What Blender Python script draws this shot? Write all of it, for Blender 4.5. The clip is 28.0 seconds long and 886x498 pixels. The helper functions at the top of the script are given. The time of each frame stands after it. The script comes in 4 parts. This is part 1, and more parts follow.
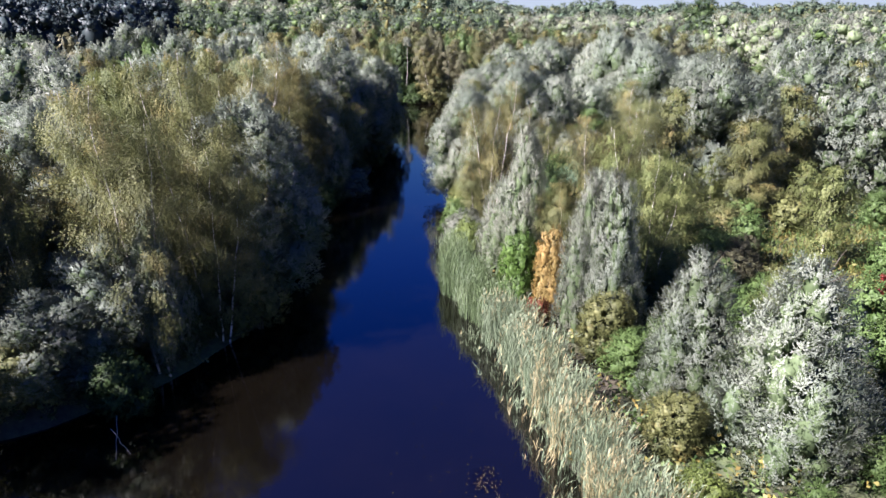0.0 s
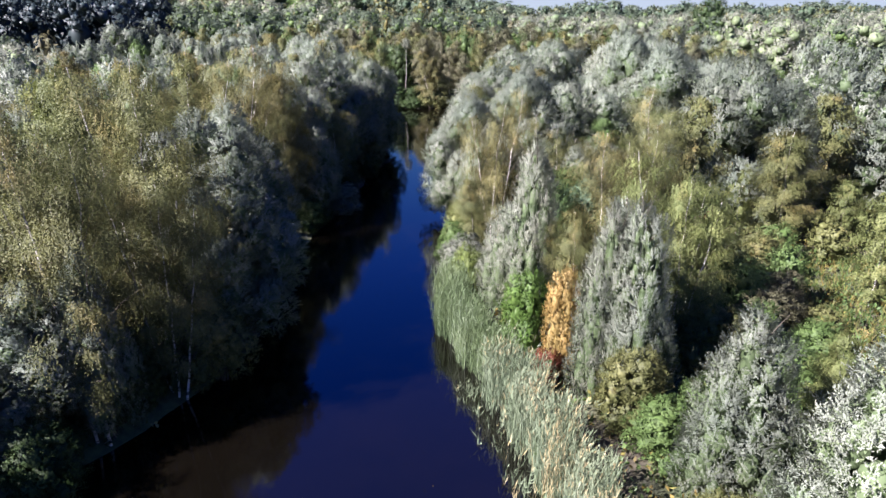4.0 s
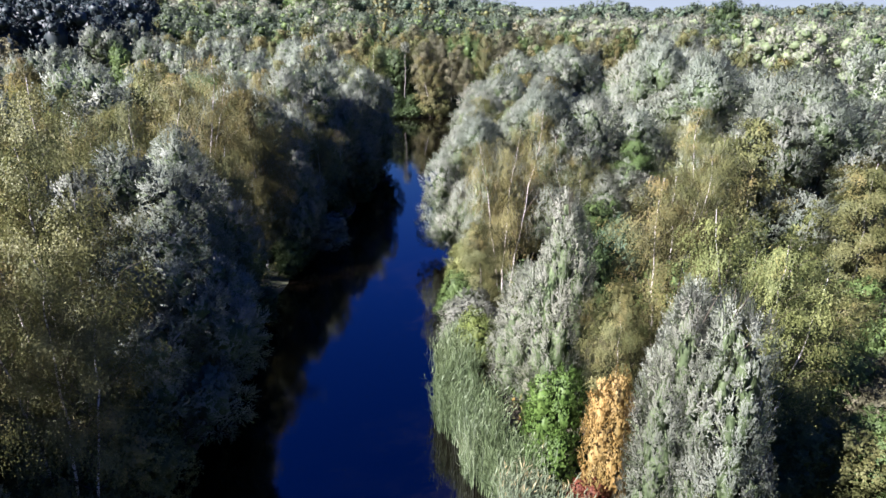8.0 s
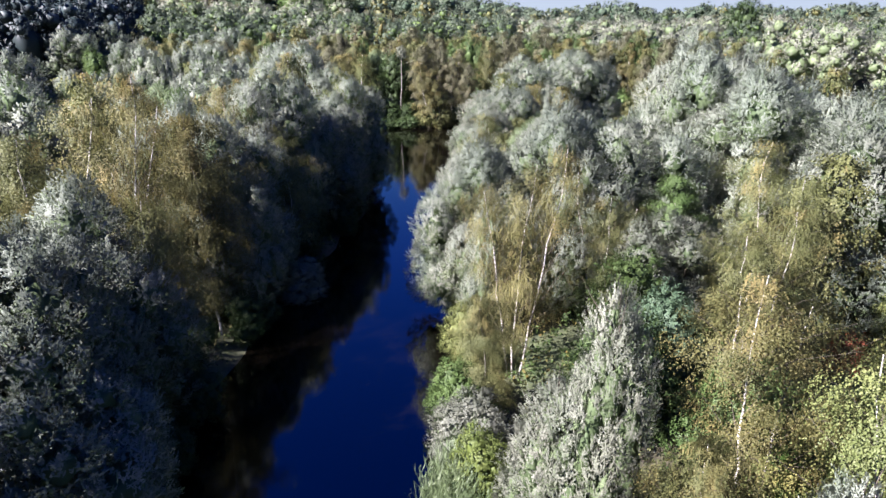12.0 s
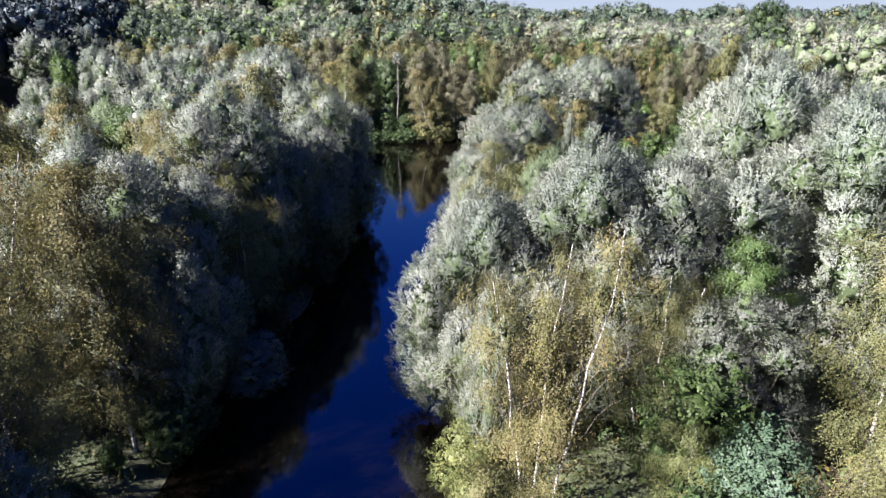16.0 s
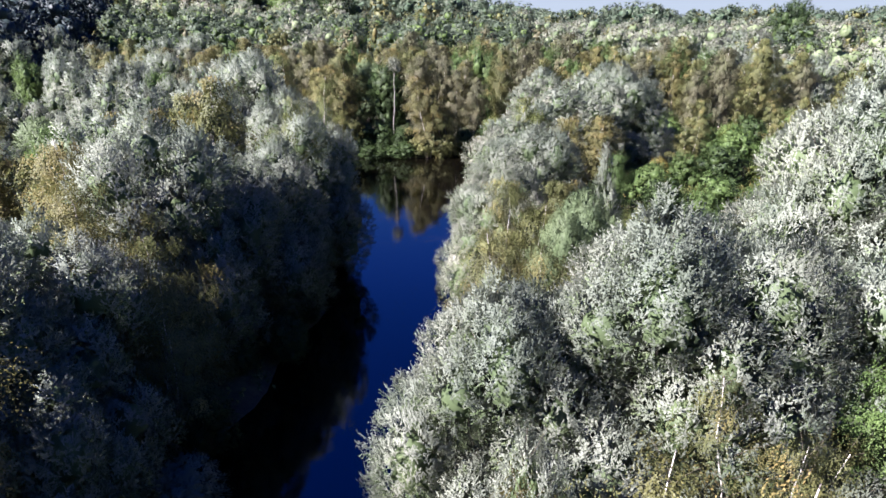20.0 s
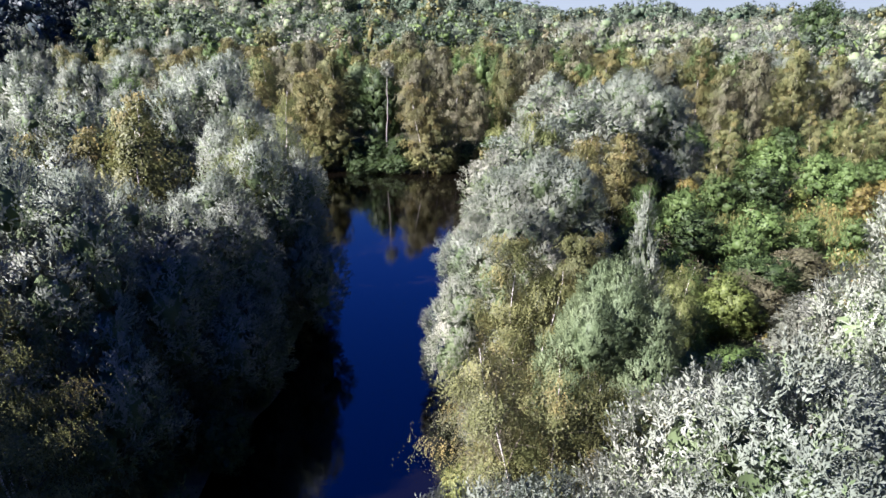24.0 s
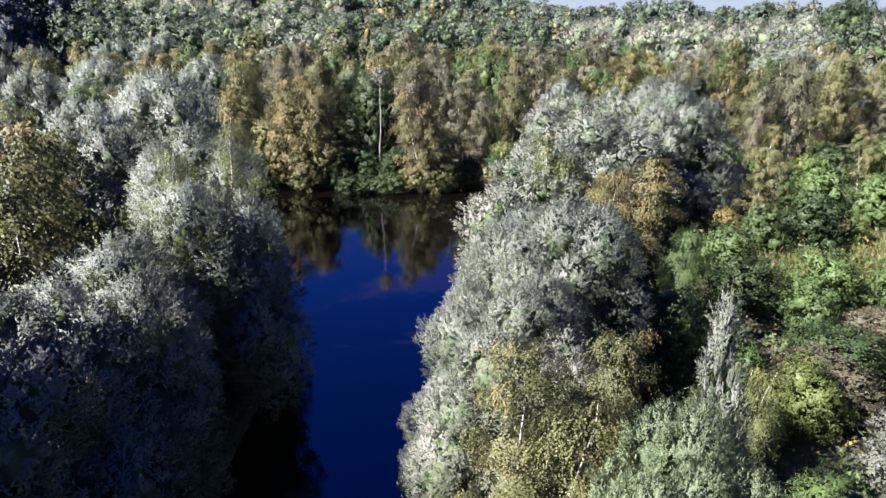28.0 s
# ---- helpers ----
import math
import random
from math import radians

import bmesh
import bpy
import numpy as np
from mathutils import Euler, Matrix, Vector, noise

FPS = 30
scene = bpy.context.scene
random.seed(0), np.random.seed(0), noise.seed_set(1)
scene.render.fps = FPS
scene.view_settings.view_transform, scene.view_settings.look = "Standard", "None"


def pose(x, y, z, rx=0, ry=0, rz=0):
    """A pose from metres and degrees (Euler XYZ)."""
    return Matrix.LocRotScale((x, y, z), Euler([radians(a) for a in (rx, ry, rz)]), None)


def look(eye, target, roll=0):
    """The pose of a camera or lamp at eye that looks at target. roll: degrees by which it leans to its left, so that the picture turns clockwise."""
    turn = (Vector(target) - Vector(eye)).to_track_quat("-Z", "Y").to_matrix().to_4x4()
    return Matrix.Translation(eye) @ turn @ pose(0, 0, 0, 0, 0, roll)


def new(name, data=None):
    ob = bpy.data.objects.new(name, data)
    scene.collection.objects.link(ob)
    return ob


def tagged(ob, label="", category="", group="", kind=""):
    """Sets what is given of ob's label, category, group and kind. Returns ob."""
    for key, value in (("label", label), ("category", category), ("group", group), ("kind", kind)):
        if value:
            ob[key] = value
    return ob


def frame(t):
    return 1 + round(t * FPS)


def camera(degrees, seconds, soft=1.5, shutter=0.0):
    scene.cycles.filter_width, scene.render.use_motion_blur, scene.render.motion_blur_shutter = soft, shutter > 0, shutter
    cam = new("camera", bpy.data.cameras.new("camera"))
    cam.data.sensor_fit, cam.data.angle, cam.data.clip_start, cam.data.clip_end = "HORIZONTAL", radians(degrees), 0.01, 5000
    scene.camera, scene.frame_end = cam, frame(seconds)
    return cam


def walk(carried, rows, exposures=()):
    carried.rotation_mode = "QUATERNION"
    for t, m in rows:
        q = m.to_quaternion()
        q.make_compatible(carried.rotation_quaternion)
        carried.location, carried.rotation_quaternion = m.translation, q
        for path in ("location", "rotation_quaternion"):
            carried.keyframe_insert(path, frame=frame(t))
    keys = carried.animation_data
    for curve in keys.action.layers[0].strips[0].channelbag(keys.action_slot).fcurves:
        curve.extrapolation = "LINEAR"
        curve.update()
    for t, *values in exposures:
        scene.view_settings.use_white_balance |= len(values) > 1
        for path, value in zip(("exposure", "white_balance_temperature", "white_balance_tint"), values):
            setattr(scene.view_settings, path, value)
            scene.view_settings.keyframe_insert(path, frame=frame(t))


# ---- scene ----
cam = camera(68.0, 28.0)
PATH = [
    (0, (0.0, 0.0, 16.067), (0.027, 1.871, 15.361), -0.1),
    (1, (0.139, 0.942, 16.044), (0.164, 2.813, 15.338), -0.1),
    (2, (0.28, 2.16, 16.017), (0.304, 4.031, 15.312), -0.1),
    (3, (0.38, 3.511, 15.98), (0.402, 5.383, 15.276), -0.1),
    (3.5, (0.415, 4.283, 15.974), (0.435, 6.154, 15.269), -0.1),
    (5.5, (0.474, 8.006, 15.992), (0.494, 9.878, 15.288), -0.0),
    (6, (0.46, 8.982, 15.986), (0.48, 10.854, 15.282), -0.0),
    (7, (0.497, 10.979, 15.975), (0.515, 12.851, 15.273), 0.0),
    (8, (0.502, 13.102, 15.956), (0.518, 14.975, 15.254), 0.0),
    (9, (0.537, 15.271, 15.941), (0.553, 17.144, 15.239), 0.0),
    (10, (0.653, 17.294, 15.954), (0.668, 19.167, 15.252), -0.0),
    (11, (0.794, 19.316, 15.981), (0.809, 21.189, 15.279), -0.0),
    (12, (0.934, 21.469, 16.03), (0.944, 23.342, 15.329), -0.0),
    (12.5, (1.035, 22.614, 16.034), (1.043, 24.487, 15.334), -0.0),
    (14.5, (1.451, 27.374, 16.041), (1.452, 29.248, 15.344), -0.2),
    (15, (1.455, 28.534, 16.036), (1.454, 30.408, 15.34), -0.2),
    (16, (1.402, 30.751, 15.992), (1.399, 32.625, 15.294), -0.1),
    (17, (1.424, 32.926, 15.955), (1.419, 34.8, 15.256), -0.1),
    (18, (1.486, 35.145, 15.936), (1.48, 37.019, 15.236), -0.0),
    (19, (1.502, 37.372, 15.965), (1.495, 39.245, 15.265), 0.0),
    (20, (1.551, 39.566, 16.005), (1.542, 41.44, 15.306), 0.1),
    (21, (1.707, 41.646, 16.02), (1.693, 43.519, 15.319), 0.1),
    (21.5, (1.801, 42.646, 16.022), (1.785, 44.519, 15.32), 0.1),
    (23.5, (2.177, 46.52, 15.997), (2.153, 48.392, 15.293), 0.2),
    (24, (2.287, 47.49, 15.993), (2.261, 49.362, 15.288), 0.2),
    (25, (2.483, 49.436, 15.991), (2.45, 51.307, 15.285), 0.2),
    (26, (2.643, 51.356, 16.001), (2.605, 53.226, 15.294), 0.2),
    (27, (2.797, 53.235, 16.016), (2.755, 55.105, 15.308), 0.2),
    (28, (2.843, 55.039, 16.022), (2.796, 56.909, 15.313), 0.1),
]
walk(cam, [(t, look(eye, target, roll)) for t, eye, target, roll in PATH], exposures=[(0, 2.95, 6120, 20), (28, 2.95, 6120, 20)])

# ---- light ----
SUN_EL, SUN_AZ = radians(40), radians(-115)          # azimuth clockwise from +y
world = bpy.data.worlds.new("sky")
scene.world = world
world.use_nodes = True
wn, wl = world.node_tree.nodes, world.node_tree.links
sky = wn.new("ShaderNodeTexSky")
sky.sky_type = "NISHITA"
sky.sun_disc = False
sky.sun_elevation, sky.sun_rotation = SUN_EL, SUN_AZ
sky.altitude, sky.air_density, sky.dust_density, sky.ozone_density = 900, 1.0, 0.0, 5.0
wn["Background"].inputs["Strength"].default_value = 0.029
deep = wn.new("ShaderNodeHueSaturation")
deep.inputs["Saturation"].default_value, deep.inputs["Hue"].default_value = 1.32, 0.531
wl.new(sky.outputs["Color"], deep.inputs["Color"])
haze = wn.new("ShaderNodeMix")                          # the pale band over the horizon
haze.data_type, haze.blend_type = "RGBA", "DARKEN"
haze.inputs[0].default_value, haze.inputs[7].default_value = 1.0, (2.6, 3.1, 3.5, 1)
wl.new(deep.outputs["Color"], haze.inputs[6])
wl.new(haze.outputs[2], wn["Background"].inputs["Color"])
sun = new("sun", bpy.data.lights.new("sun", "SUN"))
sun.data.energy, sun.data.angle, sun.data.color = 4.6, radians(0.55), (1.0, 0.95, 0.925)
SUN_DIR = Vector((math.sin(SUN_AZ) * math.cos(SUN_EL), math.cos(SUN_AZ) * math.cos(SUN_EL), math.sin(SUN_EL)))
sun.matrix_world = look(SUN_DIR * 60, (0, 0, 0))


# ---- materials ----
def node_material(name):
    m = bpy.data.materials.new(name)
    m.use_nodes = True
    nt = m.node_tree
    nt.nodes.clear()
    out = nt.nodes.new("ShaderNodeOutputMaterial")
    return m, nt.nodes, nt.links, out


def ramp(nodes, links, fac, stops):
    r = nodes.new("ShaderNodeValToRGB")
    el = r.color_ramp.elements
    while len(el) < len(stops):
        el.new(0.5)
    for e, (p, c) in zip(el, stops):
        e.position, e.color = p, (*c, 1)
    links.new(fac, r.inputs["Fac"])
    return r.outputs["Color"]


def noise_node(nodes, links, scale, detail=3.0, vec=None, rough=0.55):
    n = nodes.new("ShaderNodeTexNoise")
    n.inputs["Scale"].default_value, n.inputs["Detail"].default_value, n.inputs["Roughness"].default_value = scale, detail, rough
    if vec is not None:
        links.new(vec, n.inputs["Vector"])
    return n.outputs["Fac"]


def mixed(nodes, links, fac, a, b, blend="MIX"):
    m = nodes.new("ShaderNodeMix")
    m.data_type, m.blend_type = "RGBA", blend
    for sock, val in ((m.inputs[0], fac), (m.inputs[6], a), (m.inputs[7], b)):
        if isinstance(val, (int, float)):
            sock.default_value = val
        elif isinstance(val, tuple):
            sock.default_value = (*val, 1)
        else:
            links.new(val, sock)
    return m.outputs[2]


def leaf_material(name, low, mid, high, patch=None, rough=0.55, thin=0.38, patch_at=0.62, grain=0.7):
    """Leaves: colour differs from leaf to leaf, from bough to bough and from tree to tree; light shines through them."""
    m, nodes, links, out = node_material(name)
    geo, info = nodes.new("ShaderNodeNewGeometry"), nodes.new("ShaderNodeObjectInfo")
    coords = nodes.new("ShaderNodeTexCoord").outputs["Object"]
    col = ramp(nodes, links, geo.outputs["Random Per Island"], [(0.0, low), (0.5, mid), (1.0, high)])
    bough = noise_node(nodes, links, grain, 2.0, coords)
    tint = ramp(nodes, links, bough, [(0.3, (0.62, 0.66, 0.58)), (0.7, (1.12, 1.1, 1.06))])
    col = mixed(nodes, links, 1.0, col, tint, "MULTIPLY")
    wide = ramp(nodes, links, noise_node(nodes, links, 0.16, 2.0, coords), [(0.3, (0.74, 0.8, 0.78)), (0.7, (1.14, 1.1, 1.08))])
    col = mixed(nodes, links, 1.0, col, wide, "MULTIPLY")
    if patch:
        spot = ramp(nodes, links, noise_node(nodes, links, 0.55, 3.0, coords), [(patch_at - 0.07, (0, 0, 0)), (patch_at + 0.08, (1, 1, 1))])
        col = mixed(nodes, links, spot, col, patch)
    hsv = nodes.new("ShaderNodeHueSaturation")
    rng = nodes.new("ShaderNodeMapRange")
    rng.inputs["To Min"].default_value, rng.inputs["To Max"].default_value = 0.8, 1.15
    links.new(info.outputs["Random"], rng.inputs["Value"])
    links.new(rng.outputs["Result"], hsv.inputs["Value"])
    links.new(col, hsv.inputs["Color"])
    p, t, mix = nodes.new("ShaderNodeBsdfPrincipled"), nodes.new("ShaderNodeBsdfTranslucent"), nodes.new("ShaderNodeMixShader")
    p.inputs["Roughness"].default_value = rough
    p.inputs["Specular IOR Level"].default_value = 0.2
    links.new(hsv.outputs["Color"], p.inputs["Base Color"])
    links.new(hsv.outputs["Color"], t.inputs["Color"])
    mix.inputs[0].default_value = thin
    links.new(p.outputs[0], mix.inputs[1])
    links.new(t.outputs[0], mix.inputs[2])
    links.new(mix.outputs[0], out.inputs[0])
    return m


def bark_material(name, light, dark, scale, birch=False):
    m, nodes, links, out = node_material(name)
    coords = nodes.new("ShaderNodeTexCoord").outputs["Object"]
    mp = nodes.new("ShaderNodeMapping")
    mp.inputs["Scale"].default_value = (1, 1, 5.0) if birch else (6, 6, 0.8)
    links.new(coords, mp.inputs["Vector"])
    fac = noise_node(nodes, links, scale, 4.0, mp.outputs[0])
    stops = [(0.40, dark), (0.47, light), (1.0, tuple(min(1, c * 1.1) for c in light))] if birch else [(0.3, dark), (0.7, light)]
    col = ramp(nodes, links, fac, stops)
    p = nodes.new("ShaderNodeBsdfPrincipled")
    p.inputs["Roughness"].default_value, p.inputs["Specular IOR Level"].default_value = 0.85, 0.12
    links.new(col, p.inputs["Base Color"])
    b = nodes.new("ShaderNodeBump")
    b.inputs["Strength"].default_value, b.inputs["Distance"].default_value = 0.5, 0.02
    links.new(fac, b.inputs["Height"])
    links.new(b.outputs[0], p.inputs["Normal"])
    links.new(p.outputs[0], out.inputs[0])
    return m


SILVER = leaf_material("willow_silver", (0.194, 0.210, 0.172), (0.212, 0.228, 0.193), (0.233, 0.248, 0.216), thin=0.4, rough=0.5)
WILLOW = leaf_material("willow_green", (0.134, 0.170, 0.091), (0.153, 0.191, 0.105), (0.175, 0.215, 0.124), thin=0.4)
# stands for the shade inside willow crowns; also a dull reed green
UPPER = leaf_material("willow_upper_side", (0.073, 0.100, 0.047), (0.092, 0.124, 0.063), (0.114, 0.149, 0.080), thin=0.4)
PALE = leaf_material("willow_pale", (0.159, 0.165, 0.131), (0.179, 0.185, 0.152), (0.201, 0.205, 0.176), thin=0.36, rough=0.5)
OLIVE = leaf_material("birch_olive", (0.096, 0.100, 0.038), (0.130, 0.133, 0.053), (0.180, 0.179, 0.076), patch=(0.21, 0.17, 0.065))
GOLD = leaf_material("birch_gold", (0.095, 0.087, 0.030), (0.137, 0.124, 0.046), (0.189, 0.173, 0.076), patch=(0.20, 0.155, 0.06))
FRESH = leaf_material("birch_green", (0.093, 0.111, 0.036), (0.136, 0.151, 0.053), (0.199, 0.211, 0.087), patch=(0.2, 0.18, 0.06), patch_at=0.66)
BROWN = leaf_material("birch_brown", (0.085, 0.079, 0.048), (0.114, 0.106, 0.064), (0.153, 0.144, 0.092), patch=(0.12, 0.13, 0.06))
GREEN = leaf_material("broad_green", (0.060, 0.096, 0.029), (0.082, 0.127, 0.041), (0.118, 0.167, 0.060))
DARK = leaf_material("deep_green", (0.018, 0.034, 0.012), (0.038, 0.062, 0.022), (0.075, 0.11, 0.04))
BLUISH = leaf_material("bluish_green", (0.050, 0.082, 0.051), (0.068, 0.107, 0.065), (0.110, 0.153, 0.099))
# leaf colour darkened for the hillside wood that lies in shade
HILL_SHADE = leaf_material("hill_shade_leaf", (0.010, 0.017, 0.020), (0.017, 0.027, 0.031), (0.030, 0.045, 0.050), thin=0.05)
# green greyed with the haze of distance, for far woods
HAZY = leaf_material("haze_tinted_green", (0.071, 0.094, 0.065), (0.088, 0.112, 0.079), (0.114, 0.138, 0.101))
ORANGE = leaf_material("orange_leaf", (0.229, 0.143, 0.045), (0.285, 0.188, 0.068), (0.336, 0.244, 0.107))
LEMON = leaf_material("yellow_green", (0.079, 0.106, 0.027), (0.119, 0.149, 0.039), (0.173, 0.204, 0.068))
RED = leaf_material("dark_red", (0.10, 0.025, 0.02), (0.17, 0.05, 0.03), (0.26, 0.10, 0.05))
BRIGHT = leaf_material("bright_green", (0.064, 0.117, 0.024), (0.082, 0.143, 0.031), (0.108, 0.169, 0.044))
CRIMSON = leaf_material("crimson", (0.096, 0.003, 0.006), (0.138, 0.006, 0.008), (0.165, 0.014, 0.014))
REED = leaf_material("reed_blade", (0.113, 0.140, 0.089), (0.151, 0.184, 0.119), (0.194, 0.227, 0.159), thin=0.2)
STRAW = leaf_material("straw", (0.22, 0.17, 0.09), (0.34, 0.27, 0.15), (0.46, 0.40, 0.26), thin=0.2)
BRACKEN = leaf_material("bracken", (0.094, 0.065, 0.021), (0.159, 0.123, 0.037), (0.188, 0.180, 0.058), thin=0.25)
BIRCH_BARK = bark_material("birch_bark", (0.40, 0.375, 0.34), (0.06, 0.05, 0.045), 2.2, birch=True)
WILLOW_BARK = bark_material("willow_bark", (0.10, 0.085, 0.065), (0.03, 0.025, 0.02), 3.0)
DEAD_BARK = bark_material("dead_bark", (0.26, 0.24, 0.22), (0.10, 0.09, 0.08), 3.0)


def ground_material():
    m, nodes, links, out = node_material("forest_floor")
    coords = nodes.new("ShaderNodeTexCoord").outputs["Object"]
    big, fine = noise_node(nodes, links, 0.12, 4.0, coords), noise_node(nodes, links, 3.0, 5.0, coords)
    a = ramp(nodes, links, fine, [(0.3, (0.018, 0.014, 0.009)), (0.7, (0.05, 0.04, 0.022))])
    b = ramp(nodes, links, fine, [(0.3, (0.02, 0.03, 0.01)), (0.7, (0.06, 0.075, 0.025))])
    col = mixed(nodes, links, ramp(nodes, links, big, [(0.42, (0, 0, 0)), (0.58, (1, 1, 1))]), a, b)
    p = nodes.new("ShaderNodeBsdfPrincipled")
    p.inputs["Roughness"].default_value = 0.95
    links.new(col, p.inputs["Base Color"])
    bump = nodes.new("ShaderNodeBump")
    bump.inputs["Strength"].default_value, bump.inputs["Distance"].default_value = 0.8, 0.08
    links.new(fine, bump.inputs["Height"])
    links.new(bump.outputs[0], p.inputs["Normal"])
    links.new(p.outputs[0], out.inputs[0])
    return m


def water_material():
    """Still peaty water: dark brown body, mirror surface with faint ripples."""
    m, nodes, links, out = node_material("peaty_water")
    coords = nodes.new("ShaderNodeTexCoord").outputs["Object"]
    p = nodes.new("ShaderNodeBsdfPrincipled")
    murk = noise_node(nodes, links, 0.25, 4.0, coords)
    links.new(ramp(nodes, links, murk, [(0.3, (0.0012, 0.001, 0.0007)), (0.75, (0.0017, 0.0013, 0.0009))]), p.inputs["Base Color"])
    p.inputs["Roughness"].default_value = 0.03
    p.inputs["IOR"].default_value, p.inputs["Specular IOR Level"].default_value = 1.55, 0.7
    mp = nodes.new("ShaderNodeMapping")
    mp.inputs["Scale"].default_value = (1.0, 2.2, 1.0)
    links.new(coords, mp.inputs["Vector"])
    rip = noise_node(nodes, links, 2.6, 3.0, mp.outputs[0])
    bump = nodes.new("ShaderNodeBump")
    bump.inputs["Strength"].default_value, bump.inputs["Distance"].default_value = 0.10, 0.02
    links.new(rip, bump.inputs["Height"])
    links.new(bump.outputs[0], p.inputs["Normal"])
    links.new(p.outputs[0], out.inputs[0])
    return m


GROUND, WATER = ground_material(), water_material()

# ---- land ----
# Bank lines: y, x of the water's edge
LEFT = np.array([(-200, -30), (-20, -24), (8, -30), (16, -25), (20, -20), (22.5, -15.5), (24.5, -12.8), (27, -11.0), (34, -8.4), (42, -8.8), (50, -8.8), (57, -8.2), (65, -6.2), (73, -5.2), (80, -5.4), (86, -6.8), (93, -9.2), (103, -14), (114, -16)])
RIGHT = np.array([(-200, 16), (-20, 10.5), (10, 7.2), (18.2, 5.1), (22.8, 4.2), (26.8, 3.4), (31, 2.2), (36, 0.5), (40, 1.1), (46, 2.0), (54, 2.0), (60, 2.6), (70, 3.6), (78, 3.2), (86, 3.8), (95, 5.2), (105, 8.5), (114, 9.5)])


def step(a, b, v):
    t = np.clip((v - a) / (b - a), 0, 1)
    return t * t * (3 - 2 * t)


def inland(x, y):
    """Metres from the water's edge, positive on land."""
    left = np.interp(y, LEFT[:, 0], LEFT[:, 1]) - x
    right = x - np.interp(y, RIGHT[:, 0], RIGHT[:, 1])
    far = y - (112.0 + 0.7 * np.sin(x * 0.55))
    return np.maximum(np.maximum(left, right), far)


def height(x, y):
    x, y = np.asarray(x, float), np.asarray(y, float)
    d = inland(x, y) + 0.35 * np.sin(x * 0.9 + 1.3 * np.sin(y * 0.31)) * np.cos(y * 0.7)
    h = np.where(d < 0, np.maximum(-1.5, d * 0.45), 0.75 * step(0, 2.5, d) + 0.02 * np.minimum(d, 40))
    h = h + 0.15 * np.sin(x * 0.37 + 1) * np.sin(y * 0.29) * step(0, 4, d)
    h = h + 11.0 * step(-25, -120, x) * step(110, 215, y) + 3.0 * step(140, 240, y) * step(40, -10, x) + 9.0 * step(200, 320, y) * step(30, -60, x)
    h = h - 20.0 * step(250, 650, y) * step(0.08, 0.15, x / np.maximum(y, 1.0))
    return h


def mesh_from(name, verts, faces, mats, index=None, smooth=False, normals=None):
    """A mesh from arrays of places and of four-cornered faces; normals: those of the bough that each corner belongs to."""
    me = bpy.data.meshes.new(name)
    verts, faces = np.asarray(verts, np.float32), np.asarray(faces, np.int32)
    k = faces.shape[1]
    me.vertices.add(len(verts))
    me.vertices.foreach_set("co", verts.ravel())
    me.loops.add(faces.size)
    me.loops.foreach_set("vertex_index", faces.ravel())
    me.polygons.add(len(faces))
    me.polygons.foreach_set("loop_start", np.arange(len(faces), dtype=np.int32) * k)
    if index is not None:
        me.polygons.foreach_set("material_index", np.asarray(index, np.int32))
    if smooth or normals is not None:
        me.polygons.foreach_set("use_smooth", np.ones(len(faces), bool))
    for m in mats:
        me.materials.append(m)
    me.update(calc_edges=True)
    if normals is not None:
        me.normals_split_custom_set_from_vertices(unit(np.asarray(normals, np.float32)))
    return me


def axis_steps(lo, hi, fine, far):
    inner = np.arange(lo, hi + 0.01, fine)
    grow = np.cumsum(np.geomspace(fine, 320, 26))
    grow = grow[grow < far]
    return np.concatenate([lo - grow[::-1], inner, hi + grow])


gx, gy = axis_steps(-60, 60, 1.2, 2500), axis_steps(-10, 135, 1.2, 2500)
GX, GY = np.meshgrid(gx, gy)
gv = np.stack([GX.ravel(), GY.ravel(), height(GX, GY).ravel()], 1)
ci = np.arange(len(gx) * len(gy)).reshape(len(gy), len(gx))
gf = np.stack([ci[:-1, :-1].ravel(), ci[:-1, 1:].ravel(), ci[1:, 1:].ravel(), ci[1:, :-1].ravel()], 1)
ground = tagged(new("ground", mesh_from("ground", gv, gf, [GROUND], smooth=True)), "dark forest floor with moss and leaf litter, sloping banks", "ground", kind="structure")

wx, wy = np.linspace(-40, 30, 15), np.linspace(-200, 116, 64)
WX, WY = np.meshgrid(wx, wy)
wi = np.arange(WX.size).reshape(WX.shape)
water = tagged(new("water", mesh_from("water", np.stack([WX.ravel(), WY.ravel(), 0 * WX.ravel()], 1), np.stack([wi[:-1, :-1].ravel(), wi[:-1, 1:].ravel(), wi[1:, 1:].ravel(), wi[1:, :-1].ravel()], 1), [WATER])), "still dark peaty river water mirroring the blue sky", "water", kind="structure")


# ---- foliage and wood ----
def unit(v):
    return v / np.maximum(np.linalg.norm(v, axis=-1, keepdims=True), 1e-9)


